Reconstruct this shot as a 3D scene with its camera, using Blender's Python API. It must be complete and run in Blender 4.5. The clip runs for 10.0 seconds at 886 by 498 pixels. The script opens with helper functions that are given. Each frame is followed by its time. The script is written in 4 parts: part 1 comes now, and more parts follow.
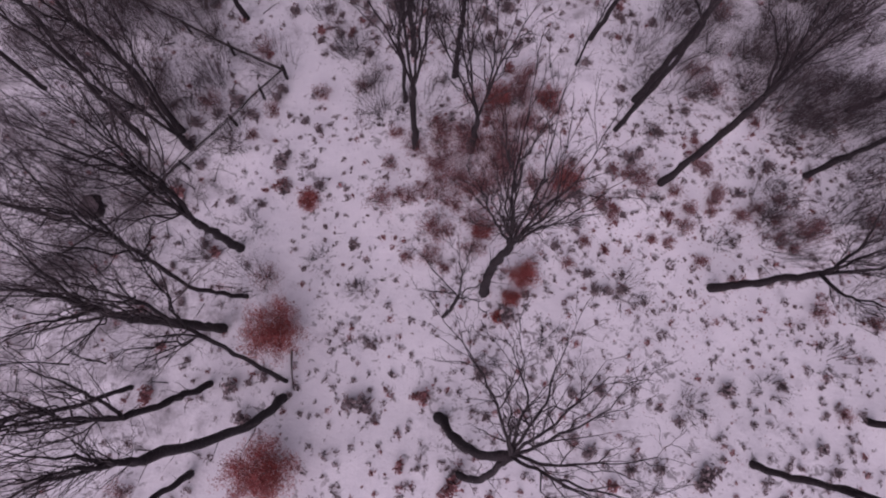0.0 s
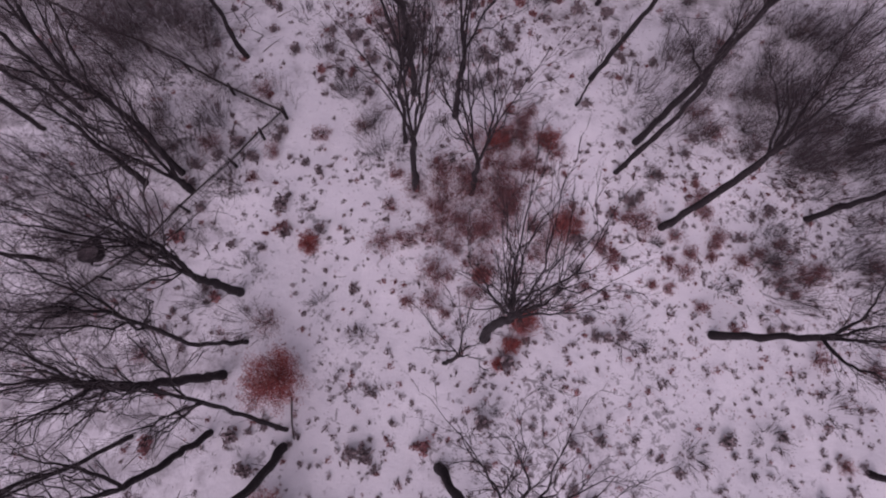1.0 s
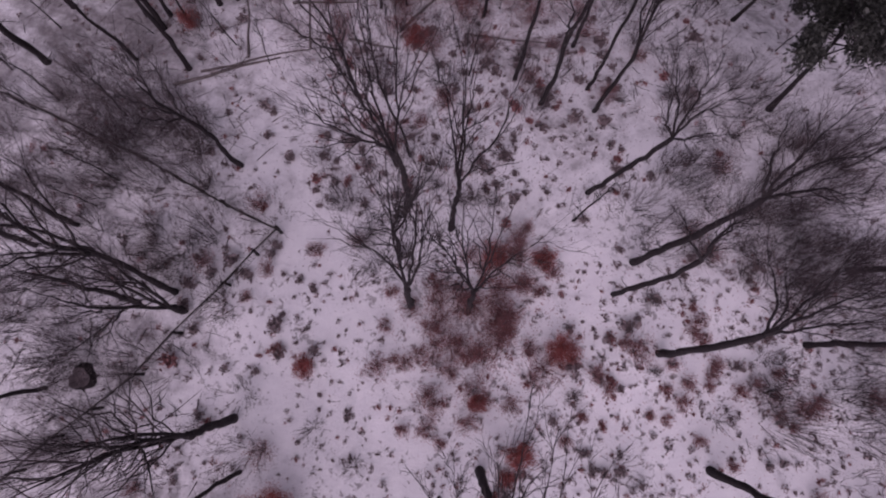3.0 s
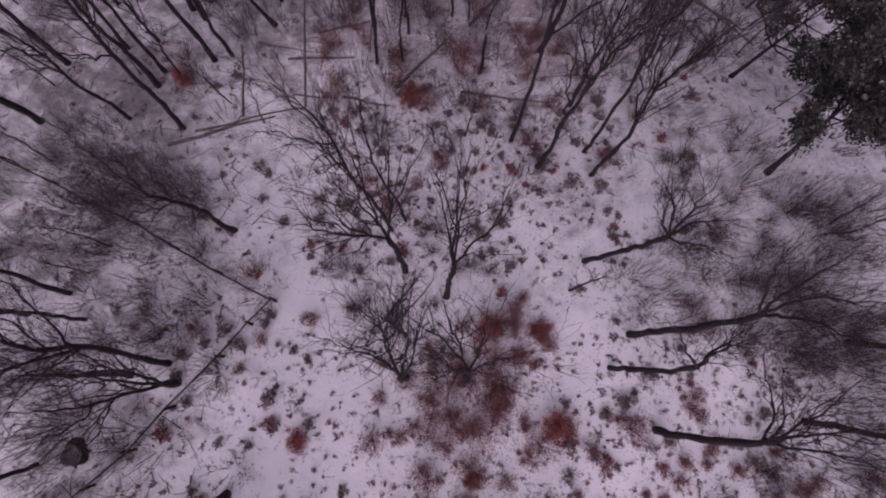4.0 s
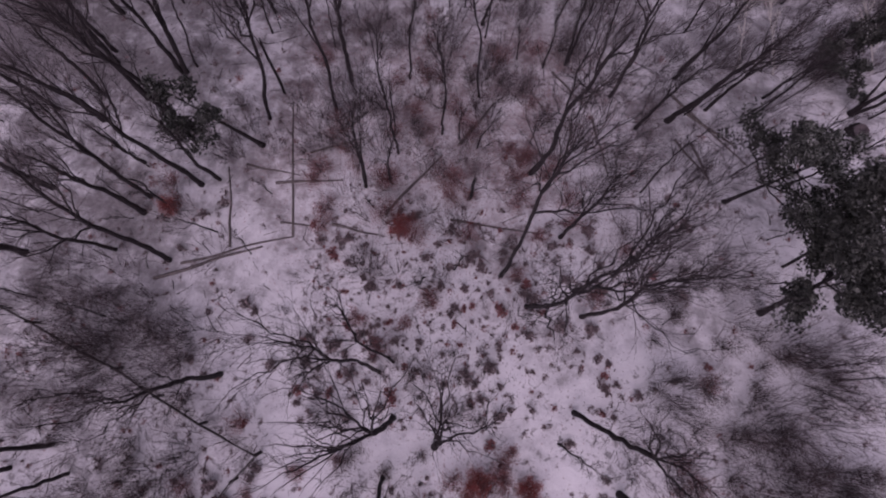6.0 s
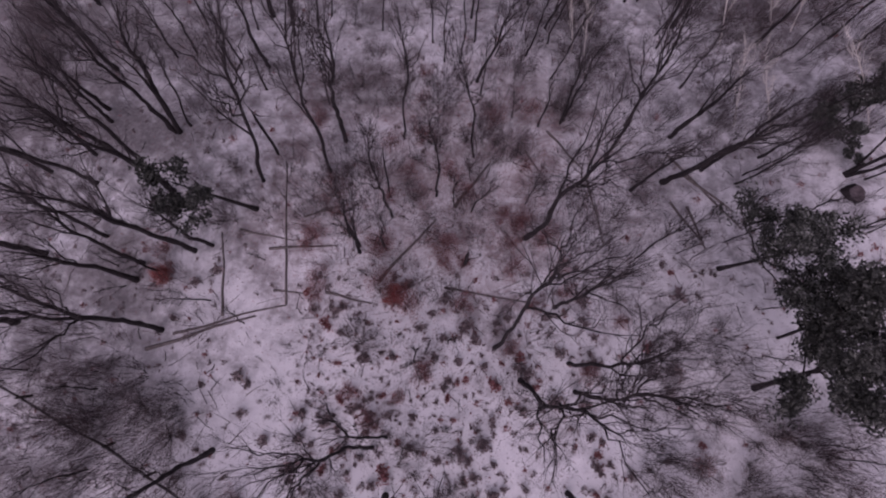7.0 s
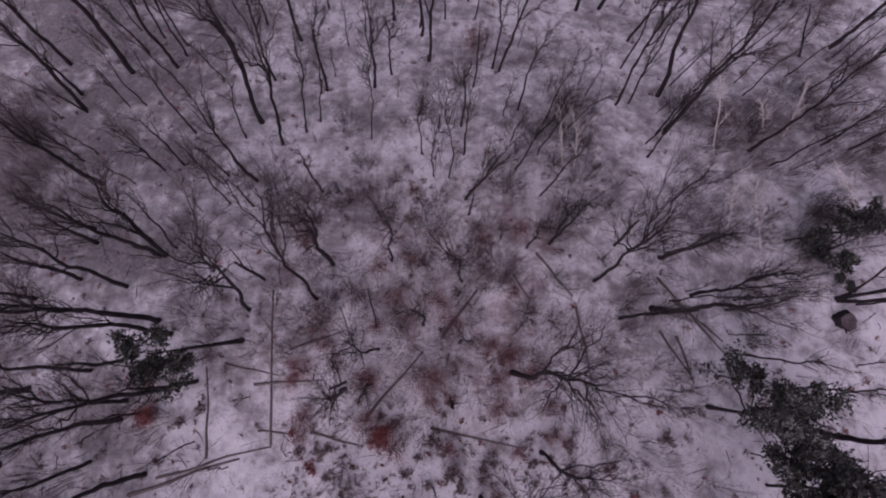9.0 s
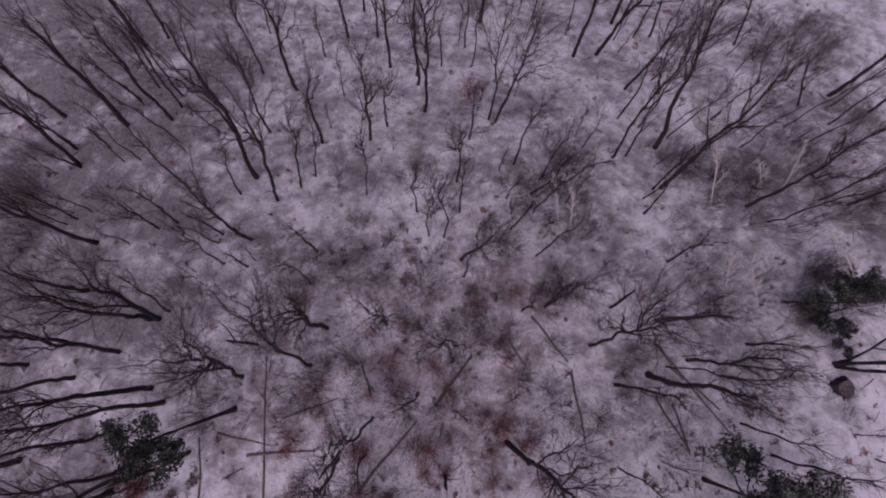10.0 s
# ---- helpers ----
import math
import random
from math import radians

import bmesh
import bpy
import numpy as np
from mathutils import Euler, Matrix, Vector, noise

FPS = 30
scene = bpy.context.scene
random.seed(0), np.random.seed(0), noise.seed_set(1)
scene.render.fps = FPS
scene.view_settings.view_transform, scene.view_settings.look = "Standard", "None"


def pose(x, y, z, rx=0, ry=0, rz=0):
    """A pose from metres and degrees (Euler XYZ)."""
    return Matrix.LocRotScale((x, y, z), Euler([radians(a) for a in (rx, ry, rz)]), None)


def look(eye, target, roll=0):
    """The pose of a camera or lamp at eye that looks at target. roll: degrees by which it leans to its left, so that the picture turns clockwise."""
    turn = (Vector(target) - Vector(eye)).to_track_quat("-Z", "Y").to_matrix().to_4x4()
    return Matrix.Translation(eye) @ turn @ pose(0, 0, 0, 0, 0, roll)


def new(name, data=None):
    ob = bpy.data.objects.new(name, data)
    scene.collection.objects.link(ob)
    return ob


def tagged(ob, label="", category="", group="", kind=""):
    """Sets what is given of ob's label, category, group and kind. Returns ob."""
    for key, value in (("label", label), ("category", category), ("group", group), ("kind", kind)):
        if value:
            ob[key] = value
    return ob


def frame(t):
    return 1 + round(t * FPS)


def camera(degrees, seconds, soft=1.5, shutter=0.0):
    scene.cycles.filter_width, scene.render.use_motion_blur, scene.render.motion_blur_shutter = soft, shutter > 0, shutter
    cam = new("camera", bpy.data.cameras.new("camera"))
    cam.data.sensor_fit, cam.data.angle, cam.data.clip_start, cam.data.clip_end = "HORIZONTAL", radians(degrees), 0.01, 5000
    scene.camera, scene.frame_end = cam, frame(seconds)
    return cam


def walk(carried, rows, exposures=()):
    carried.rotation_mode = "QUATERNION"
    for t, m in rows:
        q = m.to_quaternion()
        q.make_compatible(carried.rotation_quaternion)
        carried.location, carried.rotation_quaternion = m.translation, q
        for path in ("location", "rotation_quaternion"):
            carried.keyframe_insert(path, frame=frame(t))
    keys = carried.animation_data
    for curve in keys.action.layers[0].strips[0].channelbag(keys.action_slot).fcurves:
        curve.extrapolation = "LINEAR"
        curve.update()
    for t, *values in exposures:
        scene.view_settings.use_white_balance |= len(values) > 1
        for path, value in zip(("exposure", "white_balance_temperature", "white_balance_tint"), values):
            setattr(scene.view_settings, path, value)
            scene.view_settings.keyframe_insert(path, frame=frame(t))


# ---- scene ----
cam = camera(75.0, 10.0, soft=2.0)
# seconds, place in metres, turn in degrees: a slow climbing flight over the falling ground, looking almost straight down
ROWS = [
    (0.0, -0.000, 0.000, 25.000, 10.343, -2.460, -0.381),
    (0.5, -0.018, 0.899, 25.138, 10.352, -2.468, -0.398),
    (1.0, -0.018, 1.982, 25.309, 10.359, -2.464, -0.415),
    (1.5, 0.006, 3.218, 25.495, 10.364, -2.452, -0.430),
    (2.0, 0.056, 4.582, 25.684, 10.368, -2.436, -0.445),
    (2.5, 0.132, 6.055, 25.873, 10.370, -2.418, -0.459),
    (3.0, 0.229, 7.619, 26.063, 10.371, -2.403, -0.471),
    (3.5, 0.345, 9.257, 26.256, 10.372, -2.390, -0.482),
    (4.0, 0.475, 10.959, 26.456, 10.372, -2.383, -0.491),
    (4.5, 0.616, 12.711, 26.668, 10.372, -2.381, -0.498),
    (5.0, 0.764, 14.505, 26.895, 10.371, -2.385, -0.503),
    (5.5, 0.919, 16.331, 27.138, 10.371, -2.394, -0.506),
    (6.0, 1.078, 18.184, 27.398, 10.370, -2.408, -0.505),
    (6.5, 1.244, 20.056, 27.670, 10.371, -2.423, -0.501),
    (7.0, 1.416, 21.943, 27.952, 10.371, -2.440, -0.494),
    (7.5, 1.597, 23.842, 28.236, 10.373, -2.453, -0.482),
    (8.0, 1.788, 25.750, 28.518, 10.376, -2.461, -0.465),
    (8.5, 1.988, 27.669, 28.791, 10.380, -2.458, -0.443),
    (9.0, 2.195, 29.600, 29.051, 10.385, -2.440, -0.415),
    (9.5, 2.403, 31.549, 29.297, 10.392, -2.403, -0.381),
    (10.0, 2.602, 33.527, 29.534, 10.401, -2.340, -0.339),
]
walk(cam, [(t, pose(x, y, z, rx, ry, rz)) for t, x, y, z, rx, ry, rz in ROWS],
     exposures=[(0.0, -0.35, 6280, 45), (2.5, -0.39, 6260, 46), (4.5, -0.42, 6250, 47), (7.5, -0.34, 6190, 46.5), (10.0, -0.34, 6140, 46)])

# ---- overcast winter light ----
world = bpy.data.worlds.new("winter_sky")
scene.world = world
world.use_nodes = True
wn = world.node_tree.nodes
sky = wn.new("ShaderNodeTexSky")
sky.sky_type, sky.sun_disc = "NISHITA", False
sky.sun_elevation, sky.sun_rotation = radians(50), radians(200)
sky.air_density, sky.dust_density, sky.ozone_density = 1.0, 6.0, 0.5
pale = wn.new("ShaderNodeHueSaturation")
pale.inputs["Saturation"].default_value = 0.3
world.node_tree.links.new(sky.outputs[0], pale.inputs["Color"])
world.node_tree.links.new(pale.outputs[0], wn["Background"].inputs["Color"])
wn["Background"].inputs["Strength"].default_value = 0.09

sun_data = bpy.data.lights.new("sun", "SUN")
sun_data.energy, sun_data.angle, sun_data.color = 0.9, radians(100), (1.0, 0.97, 0.94)
sun = new("sun", sun_data)
sun.matrix_world = look((0, 0, 60), (18, 48, -17))


# ---- materials ----
def material(name, roughness=0.9):
    m = bpy.data.materials.new(name)
    m.use_nodes = True
    nodes, links = m.node_tree.nodes, m.node_tree.links
    shader = nodes["Principled BSDF"]
    shader.inputs["Roughness"].default_value = roughness
    shader.inputs["Specular IOR Level"].default_value = 0.25
    return m, nodes, links, shader


def noise_node(nodes, links, where, scale, detail=6.0, rough=0.6, distort=0.0):
    n = nodes.new("ShaderNodeTexNoise")
    n.inputs["Scale"].default_value, n.inputs["Detail"].default_value = scale, detail
    n.inputs["Roughness"].default_value, n.inputs["Distortion"].default_value = rough, distort
    links.new(where, n.inputs["Vector"])
    return n.outputs["Fac"]


def ramp_node(nodes, links, value, stops):
    r = nodes.new("ShaderNodeValToRGB")
    ramp = r.color_ramp
    while len(ramp.elements) < len(stops):
        ramp.elements.new(0.5)
    for e, (at, colour) in zip(ramp.elements, stops):
        e.position, e.color = at, (*colour, 1)
    links.new(value, r.inputs["Fac"])
    return r.outputs["Color"]


def math_node(nodes, links, how, a, b):
    n = nodes.new("ShaderNodeMath")
    n.operation = how
    n.use_clamp = how == "MULTIPLY_ADD"
    for slot, v in zip(n.inputs, (a, b)):
        if isinstance(v, (int, float)):
            slot.default_value = v
        else:
            links.new(v, slot)
    return n.outputs[0]


def mix_node(nodes, links, fac, a, b):
    n = nodes.new("ShaderNodeMix")
    n.data_type = "RGBA"
    for slot, v in ((n.inputs["Factor"], fac), (n.inputs["A"], a), (n.inputs["B"], b)):
        if isinstance(v, (int, float)):
            slot.default_value = v
        elif isinstance(v, tuple):
            slot.default_value = (*v, 1)
        else:
            links.new(v, slot)
    return n.outputs["Result"]


def bump_node(nodes, links, shader, value, strength, distance):
    b = nodes.new("ShaderNodeBump")
    b.inputs["Strength"].default_value, b.inputs["Distance"].default_value = strength, distance
    links.new(value, b.inputs["Height"])
    links.new(b.outputs["Normal"], shader.inputs["Normal"])


def plant_material(name, stops, roughness=0.9, scale=3.0, vary=0.35):
    """Bark and leaves: grain along the surface, and a shade of its own for each piece."""
    m, nodes, links, shader = material(name, roughness)
    where = nodes.new("ShaderNodeNewGeometry")
    grain = noise_node(nodes, links, where.outputs["Position"], scale, 5.0, 0.7)
    own = math_node(nodes, links, "MULTIPLY", math_node(nodes, links, "SUBTRACT", where.outputs["Random Per Island"], 0.5), vary)
    colour = ramp_node(nodes, links, math_node(nodes, links, "ADD", grain, own), stops)
    links.new(colour, shader.inputs["Base Color"])
    bump_node(nodes, links, shader, grain, 0.5, 0.02)
    return m


def snow_material():
    m, nodes, links, shader = material("snow_over_leaf_litter", 0.75)
    where = nodes.new("ShaderNodeNewGeometry").outputs["Position"]
    broad = noise_node(nodes, links, where, 0.22, 4.0, 0.6)
    middle = noise_node(nodes, links, where, 0.95, 7.0, 0.66, 0.1)
    fine = noise_node(nodes, links, where, 4.5, 6.0, 0.7)
    split = nodes.new("ShaderNodeSeparateXYZ")
    links.new(where, split.inputs[0])
    # the snow lies thinner under the wood down the slope than in the clearing
    wood = nodes.new("ShaderNodeMapRange")
    wood.inputs["From Min"].default_value, wood.inputs["From Max"].default_value = 12.0, 38.0
    wood.inputs["To Min"].default_value, wood.inputs["To Max"].default_value = 0.0, 0.124
    links.new(split.outputs["Y"], wood.inputs["Value"])
    total = math_node(nodes, links, "ADD", math_node(nodes, links, "MULTIPLY", middle, 0.5), math_node(nodes, links, "MULTIPLY", fine, 0.2))
    total = math_node(nodes, links, "ADD", total, 0.1)
    total = math_node(nodes, links, "ADD", total, math_node(nodes, links, "MULTIPLY", broad, 0.5))
    total = math_node(nodes, links, "ADD", total, wood.outputs[0])
    # more litter to the left, its darker colour also painting the shade there
    left_litter_shade = nodes.new("ShaderNodeMapRange")
    left_litter_shade.inputs["From Min"].default_value, left_litter_shade.inputs["From Max"].default_value = -7.0, -15.0
    left_litter_shade.inputs["To Min"].default_value, left_litter_shade.inputs["To Max"].default_value = 0.0, 0.10
    links.new(split.outputs["X"], left_litter_shade.inputs["Value"])
    total = math_node(nodes, links, "ADD", total, left_litter_shade.outputs[0])
    # and it lies whole in the open clearing
    open_y, open_x = nodes.new("ShaderNodeMapRange"), nodes.new("ShaderNodeMapRange")
    for node, axis, lo, hi in ((open_y, "Y", 17.0, 9.0), (open_x, "X", -9.0, -5.0)):
        node.inputs["From Min"].default_value, node.inputs["From Max"].default_value = lo, hi
        links.new(split.outputs[axis], node.inputs["Value"])
    clear = math_node(nodes, links, "MULTIPLY", math_node(nodes, links, "MULTIPLY", open_x.outputs[0], open_y.outputs[0]), 0.07)
    total = math_node(nodes, links, "SUBTRACT", total, clear)
    bare = ramp_node(nodes, links, total, [(0.70, (0, 0, 0)), (0.78, (0.22, 0.22, 0.22)), (0.84, (0.55, 0.55, 0.55)), (0.93, (0.9, 0.9, 0.9))])
    # weeds, leaves and earth showing through, in patches
    speck = noise_node(nodes, links, where, 2.6, 4.0, 0.75, 0.6)
    patchy = noise_node(nodes, links, where, 0.33, 2.0, 0.5)
    dots = math_node(nodes, links, "ADD", speck, math_node(nodes, links, "MULTIPLY", patchy, 0.32))
    dots = math_node(nodes, links, "SUBTRACT", dots, wood.outputs[0])
    dots = ramp_node(nodes, links, dots, [(0.735, (0, 0, 0)), (0.80, (0.75, 0.75, 0.75))])
    bare = mix_node(nodes, links, dots, bare, (0.9, 0.9, 0.9))
    snow = ramp_node(nodes, links, middle, [(0.3, (0.84, 0.83, 0.85)), (0.7, (0.74, 0.73, 0.76))])
    litter = ramp_node(nodes, links, fine, [(0.3, (0.08, 0.07, 0.074)), (0.5, (0.165, 0.147, 0.153)), (0.7, (0.29, 0.265, 0.27))])
    # redder beds of beech leaves among the grey-brown earth
    leaves = ramp_node(nodes, links, fine, [(0.3, (0.115, 0.06, 0.062)), (0.5, (0.205, 0.12, 0.12)), (0.7, (0.3, 0.2, 0.195))])
    away = nodes.new("ShaderNodeVectorMath")
    away.operation = "DISTANCE"
    away.inputs[1].default_value = (3.0, 31.0, -6.0)
    links.new(where, away.inputs[0])
    near = nodes.new("ShaderNodeMapRange")
    near.inputs["From Min"].default_value, near.inputs["From Max"].default_value = 14.0, 5.0
    links.new(away.outputs["Value"], near.inputs["Value"])
    bed = ramp_node(nodes, links, noise_node(nodes, links, where, 0.2, 3.0, 0.6), [(0.38, (0, 0, 0)), (0.55, (1, 1, 1))])
    bed = math_node(nodes, links, "MULTIPLY", bed, near.outputs[0])
    litter = mix_node(nodes, links, bed, litter, leaves)
    links.new(mix_node(nodes, links, bare, snow, litter), shader.inputs["Base Color"])
    bump_node(nodes, links, shader, math_node(nodes, links, "ADD", middle, math_node(nodes, links, "MULTIPLY", fine, 0.4)), 0.6, 0.12)
    return m


SNOW = snow_material()
BARK = plant_material("dark_bark", [(0.25, (0.014, 0.011, 0.013)), (0.5, (0.028, 0.022, 0.025)), (0.66, (0.048, 0.04, 0.041)), (0.8, (0.11, 0.098, 0.095))], 0.95, 11.0, 0.2)
TWIG = plant_material("twig_bark", [(0.2, (0.023, 0.018, 0.021)), (0.5, (0.052, 0.042, 0.046)), (0.85, (0.122, 0.1, 0.1))], 0.9, 5.0, 0.5)
BIRCH = plant_material("pale_birch_bark", [(0.3, (0.30, 0.27, 0.25)), (0.42, (0.66, 0.62, 0.58)), (0.8, (0.82, 0.79, 0.75))], 0.8, 7.0, 0.2)
DEADWOOD = plant_material("weathered_dead_wood", [(0.3, (0.07, 0.057, 0.056)), (0.55, (0.17, 0.145, 0.14)), (0.8, (0.32, 0.285, 0.28))], 0.95, 6.0, 0.2)
RUST = plant_material("rust_red_dry_leaves", [(0.15, (0.14, 0.03, 0.029)), (0.5, (0.335, 0.08, 0.071)), (0.85, (0.47, 0.165, 0.148))], 0.8, 3.0, 0.8)
FADED = plant_material("faded_brown_dry_leaves", [(0.15, (0.13, 0.052, 0.055)), (0.5, (0.275, 0.116, 0.118)), (0.85, (0.40, 0.207, 0.205))], 0.85, 3.0, 0.8)
DULL = plant_material("dull_grey_brown_leaves", [(0.15, (0.062, 0.046, 0.05)), (0.5, (0.148, 0.108, 0.112)), (0.85, (0.26, 0.2, 0.198))], 0.9, 3.0, 0.8)
BRACKEN = plant_material("dry_bracken", [(0.15, (0.12, 0.09, 0.097)), (0.5, (0.23, 0.175, 0.182)), (0.85, (0.35, 0.285, 0.287))], 0.9, 3.0, 0.8)
GREEN = plant_material("dark_evergreen_leaves", [(0.15, (0.021, 0.021, 0.02)), (0.5, (0.045, 0.047, 0.043)), (0.85, (0.11, 0.113, 0.10))], 0.5, 2.0, 0.7)
# pale leaf colour standing in for highlights on the evergreens
GLINT = plant_material("pale_highlight_leaves", [(0.2, (0.10, 0.11, 0.09)), (0.6, (0.30, 0.31, 0.29)), (0.9, (0.6, 0.6, 0.6))], 0.7, 2.0, 0.6)
BRUSHWOOD = plant_material("thin_brush_stems", [(0.2, (0.05, 0.037, 0.043)), (0.5, (0.095, 0.077, 0.085)), (0.85, (0.2, 0.16, 0.16))], 0.9, 5.0, 0.5)
WIRE = plant_material("rusted_wire", [(0.3, (0.03, 0.026, 0.025)), (0.7, (0.09, 0.075, 0.07))], 0.7, 8.0, 0.1)


# ---- mesh builders ----
def mesh_from(name, verts, faces, mat):
    """A mesh from an array of vertices and a list of face arrays, each with its own number of corners."""
    verts = np.asarray(verts, np.float32).reshape(-1, 3)
    faces = [np.asarray(f, np.int32) for f in (faces if isinstance(faces, list) else [faces]) if len(f)]
    me = bpy.data.meshes.new(name)
    me.vertices.add(len(verts))
    me.vertices.foreach_set("co", verts.ravel())
    loops = np.concatenate([f.ravel() for f in faces])
    sizes = np.concatenate([np.full(len(f), f.shape[1], np.int32) for f in faces])
    me.loops.add(len(loops))
    me.loops.foreach_set("vertex_index", loops)
    me.polygons.add(len(sizes))
    me.polygons.foreach_set("loop_start", np.concatenate([[0], np.cumsum(sizes)[:-1]]).astype(np.int32))
    me.update(calc_edges=True)
    me.materials.append(mat)
    return me


def part(name, me, parent, label=""):
    ob = new(name, me)
    ob.parent = parent
    return tagged(ob, label) if label else ob


def tubes(paths, radii, sides, pointed=False):
    """Tapered tubes along many paths of equal length: (k, n, 3) points and (k, n) radii. Vertices, quads and triangles."""
    paths, radii = np.asarray(paths, float), np.asarray(radii, float)
    k, n, _ = paths.shape
    tang = np.gradient(paths, axis=1)
    tang /= np.linalg.norm(tang, axis=2, keepdims=True) + 1e-9
    aid = np.where(np.abs(tang[:, :1, 2:3]) > 0.8, np.array([1.0, 0, 0]), np.array([0, 0, 1.0]))
    side = np.cross(tang, np.broadcast_to(aid, tang.shape))
    side /= np.linalg.norm(side, axis=2, keepdims=True) + 1e-9
    other = np.cross(tang, side)
    ang = np.arange(sides) * 2 * np.pi / sides
    ring = side[:, :, None, :] * np.cos(ang)[None, None, :, None] + other[:, :, None, :] * np.sin(ang)[None, None, :, None]
    verts = (paths[:, :, None, :] + ring * radii[:, :, None, None]).reshape(k, n * sides, 3)
    whole = n - 1 if pointed else n
    per = whole * sides + (1 if pointed else 2)
    if pointed:
        verts = np.concatenate([verts[:, :whole * sides], paths[:, -1:]], 1)
    else:
        verts = np.concatenate([verts, paths[:, :1], paths[:, -1:]], 1)
    i = np.arange(k)[:, None, None] * per + np.arange(whole - 1)[None, :, None] * sides
    j, j2 = np.arange(sides)[None, None, :], ((np.arange(sides) + 1) % sides)[None, None, :]
    quads = np.stack([i + j, i + j2, i + sides + j2, i + sides + j], -1).reshape(-1, 4)
    first = np.arange(k)[:, None] * per
    last, end = first + (whole - 1) * sides, first + per - 1
    j, j2 = j[0], j2[0]
    tris = [np.stack([last + j, last + j2, end + 0 * j], -1).reshape(-1, 3)]
    if not pointed:
        tris.append(np.stack([first + j2, first + j, end - 1 + 0 * j], -1).reshape(-1, 3))
    return verts.reshape(-1, 3), [quads, np.concatenate(tris)]


def joined(pieces):
    """Joins (vertices, faces) pieces into one."""
    vs, fs, at = [], [], 0
    for v, faces in pieces:
        vs.append(v)
        fs.extend(f + at for f in (faces if isinstance(faces, list) else [faces]))
        at += len(v)
    return np.concatenate(vs), fs


def shoots(rng, paths, radii, each, first, length, spread, up, points, thick, wiggle=0.025):
    """Side shoots of many parent paths, evenly staggered along them and bending towards the light."""
    k, n, _ = paths.shape
    u = np.tile(np.linspace(first, 0.97, each), (k, 1)) + rng.uniform(-0.06, 0.06, (k, each))
    u = np.clip(u, 0.05, 0.995) * (n - 1)
    lo = np.minimum(u.astype(int), n - 2)
    w = (u - lo)[..., None]
    row = np.arange(k)[:, None]
    start = paths[row, lo] * (1 - w) + paths[row, lo + 1] * w
    rad = radii[row, lo] * (1 - w[..., 0]) + radii[row, lo + 1] * w[..., 0]
    axis = paths[row, lo + 1] - paths[row, lo]
    axis /= np.linalg.norm(axis, axis=2, keepdims=True) + 1e-9
    perp = rng.normal(size=axis.shape)
    perp -= (perp * axis).sum(2, keepdims=True) * axis
    perp /= np.linalg.norm(perp, axis=2, keepdims=True) + 1e-9
    a = np.radians(rng.uniform(spread[0], spread[1], (k, each, 1)))
    way = axis * np.cos(a) + perp * np.sin(a)
    whole = np.linalg.norm(paths[:, -1] - paths[:, 0], axis=1)[:, None]
    reach = whole * length * (1.15 - 0.6 * u / (n - 1)) * rng.uniform(0.6, 1.25, (k, each))
    start, way, reach, rad = start.reshape(-1, 3), way.reshape(-1, 3), reach.reshape(-1), rad.reshape(-1)
    s = np.linspace(0, 1, points)[None, :, None]
    out = start[:, None] + way[:, None] * s * reach[:, None, None]
    out[:, :, 2] += up * reach[:, None] * (s[..., 0] ** 2)
    if points > 2:
        out += rng.normal(size=out.shape) * wiggle * reach[:, None, None] * (s > 0)
    r0 = np.minimum(rad * 0.75, thick * reach + 0.004)
    return out, r0[:, None] * (1 - 0.75 * s[..., 0])


HILLOCKS = [(-8, 3, -0.97), (2, 3, -0.44), (13, 3, -0.35), (-9, 12, 0.31), (1, 11, -0.41), (11, 11, 0.69), (-10, 24, 0.01), (0, 20, -0.1), (8, 21, 0.87), (18, 20, 0.66), (-9, 33, 0.5), (4, 31, -0.02), (14, 36, 0.03), (-4, 46, -0.23), (7, 42, 1.06)]


def height(x, y):
    u, v = min(max(x, -30.0), 30.0) / 20, (min(max(y, -15.0), 70.0) - 25) / 30
    z = -4.46 + 0.6 * u + -7.18 * v + 0.07 * u * u + -0.71 * u * v + -1.27 * v * v + -0.53 * v ** 3
    for hx, hy, lift in HILLOCKS:
        z += lift * math.exp(-((x - hx) ** 2 + (y - hy) ** 2) / 60.5)
    return z


def lumps(x, y):
    """Small rise and fall of the snow."""
    return 0.16 * noise.noise((x * 0.35, y * 0.35, 3.0)) + 0.07 * noise.noise((x * 1.1, y * 1.1, 7.0))


def ground_at(x, y):
    return height(x, y) + lumps(x, y)


# ---- the ground: one sheet, fine below the flight and coarse towards the horizon ----
def ground():
    near_x, near_y = np.arange(-44, 52.1, 0.5), np.arange(-22, 84.1, 0.5)
    xs = np.concatenate([[-2500, -900, -300, -120, -70], near_x, [80, 130, 300, 900, 2500]])
    ys = np.concatenate([[-2500, -900, -300, -110, -50], near_y, [110, 150, 300, 900, 2500]])
    verts = [(x, y, ground_at(x, y)) for y in ys for x in xs]
    n = len(xs)
    i = (np.arange(len(ys) - 1)[:, None] * n + np.arange(n - 1)[None, :]).ravel()
    me = mesh_from("ground", verts, np.stack([i, i + 1, i + n + 1, i + n], -1), SNOW)
    me.polygons.foreach_set("use_smooth", np.ones(len(me.polygons), bool))
    tagged(new("ground", me), "thin snow over brown leaf litter on a slope", "ground", kind="structure")


ground()


# ---- trees ----
TREES = {"n": 0}


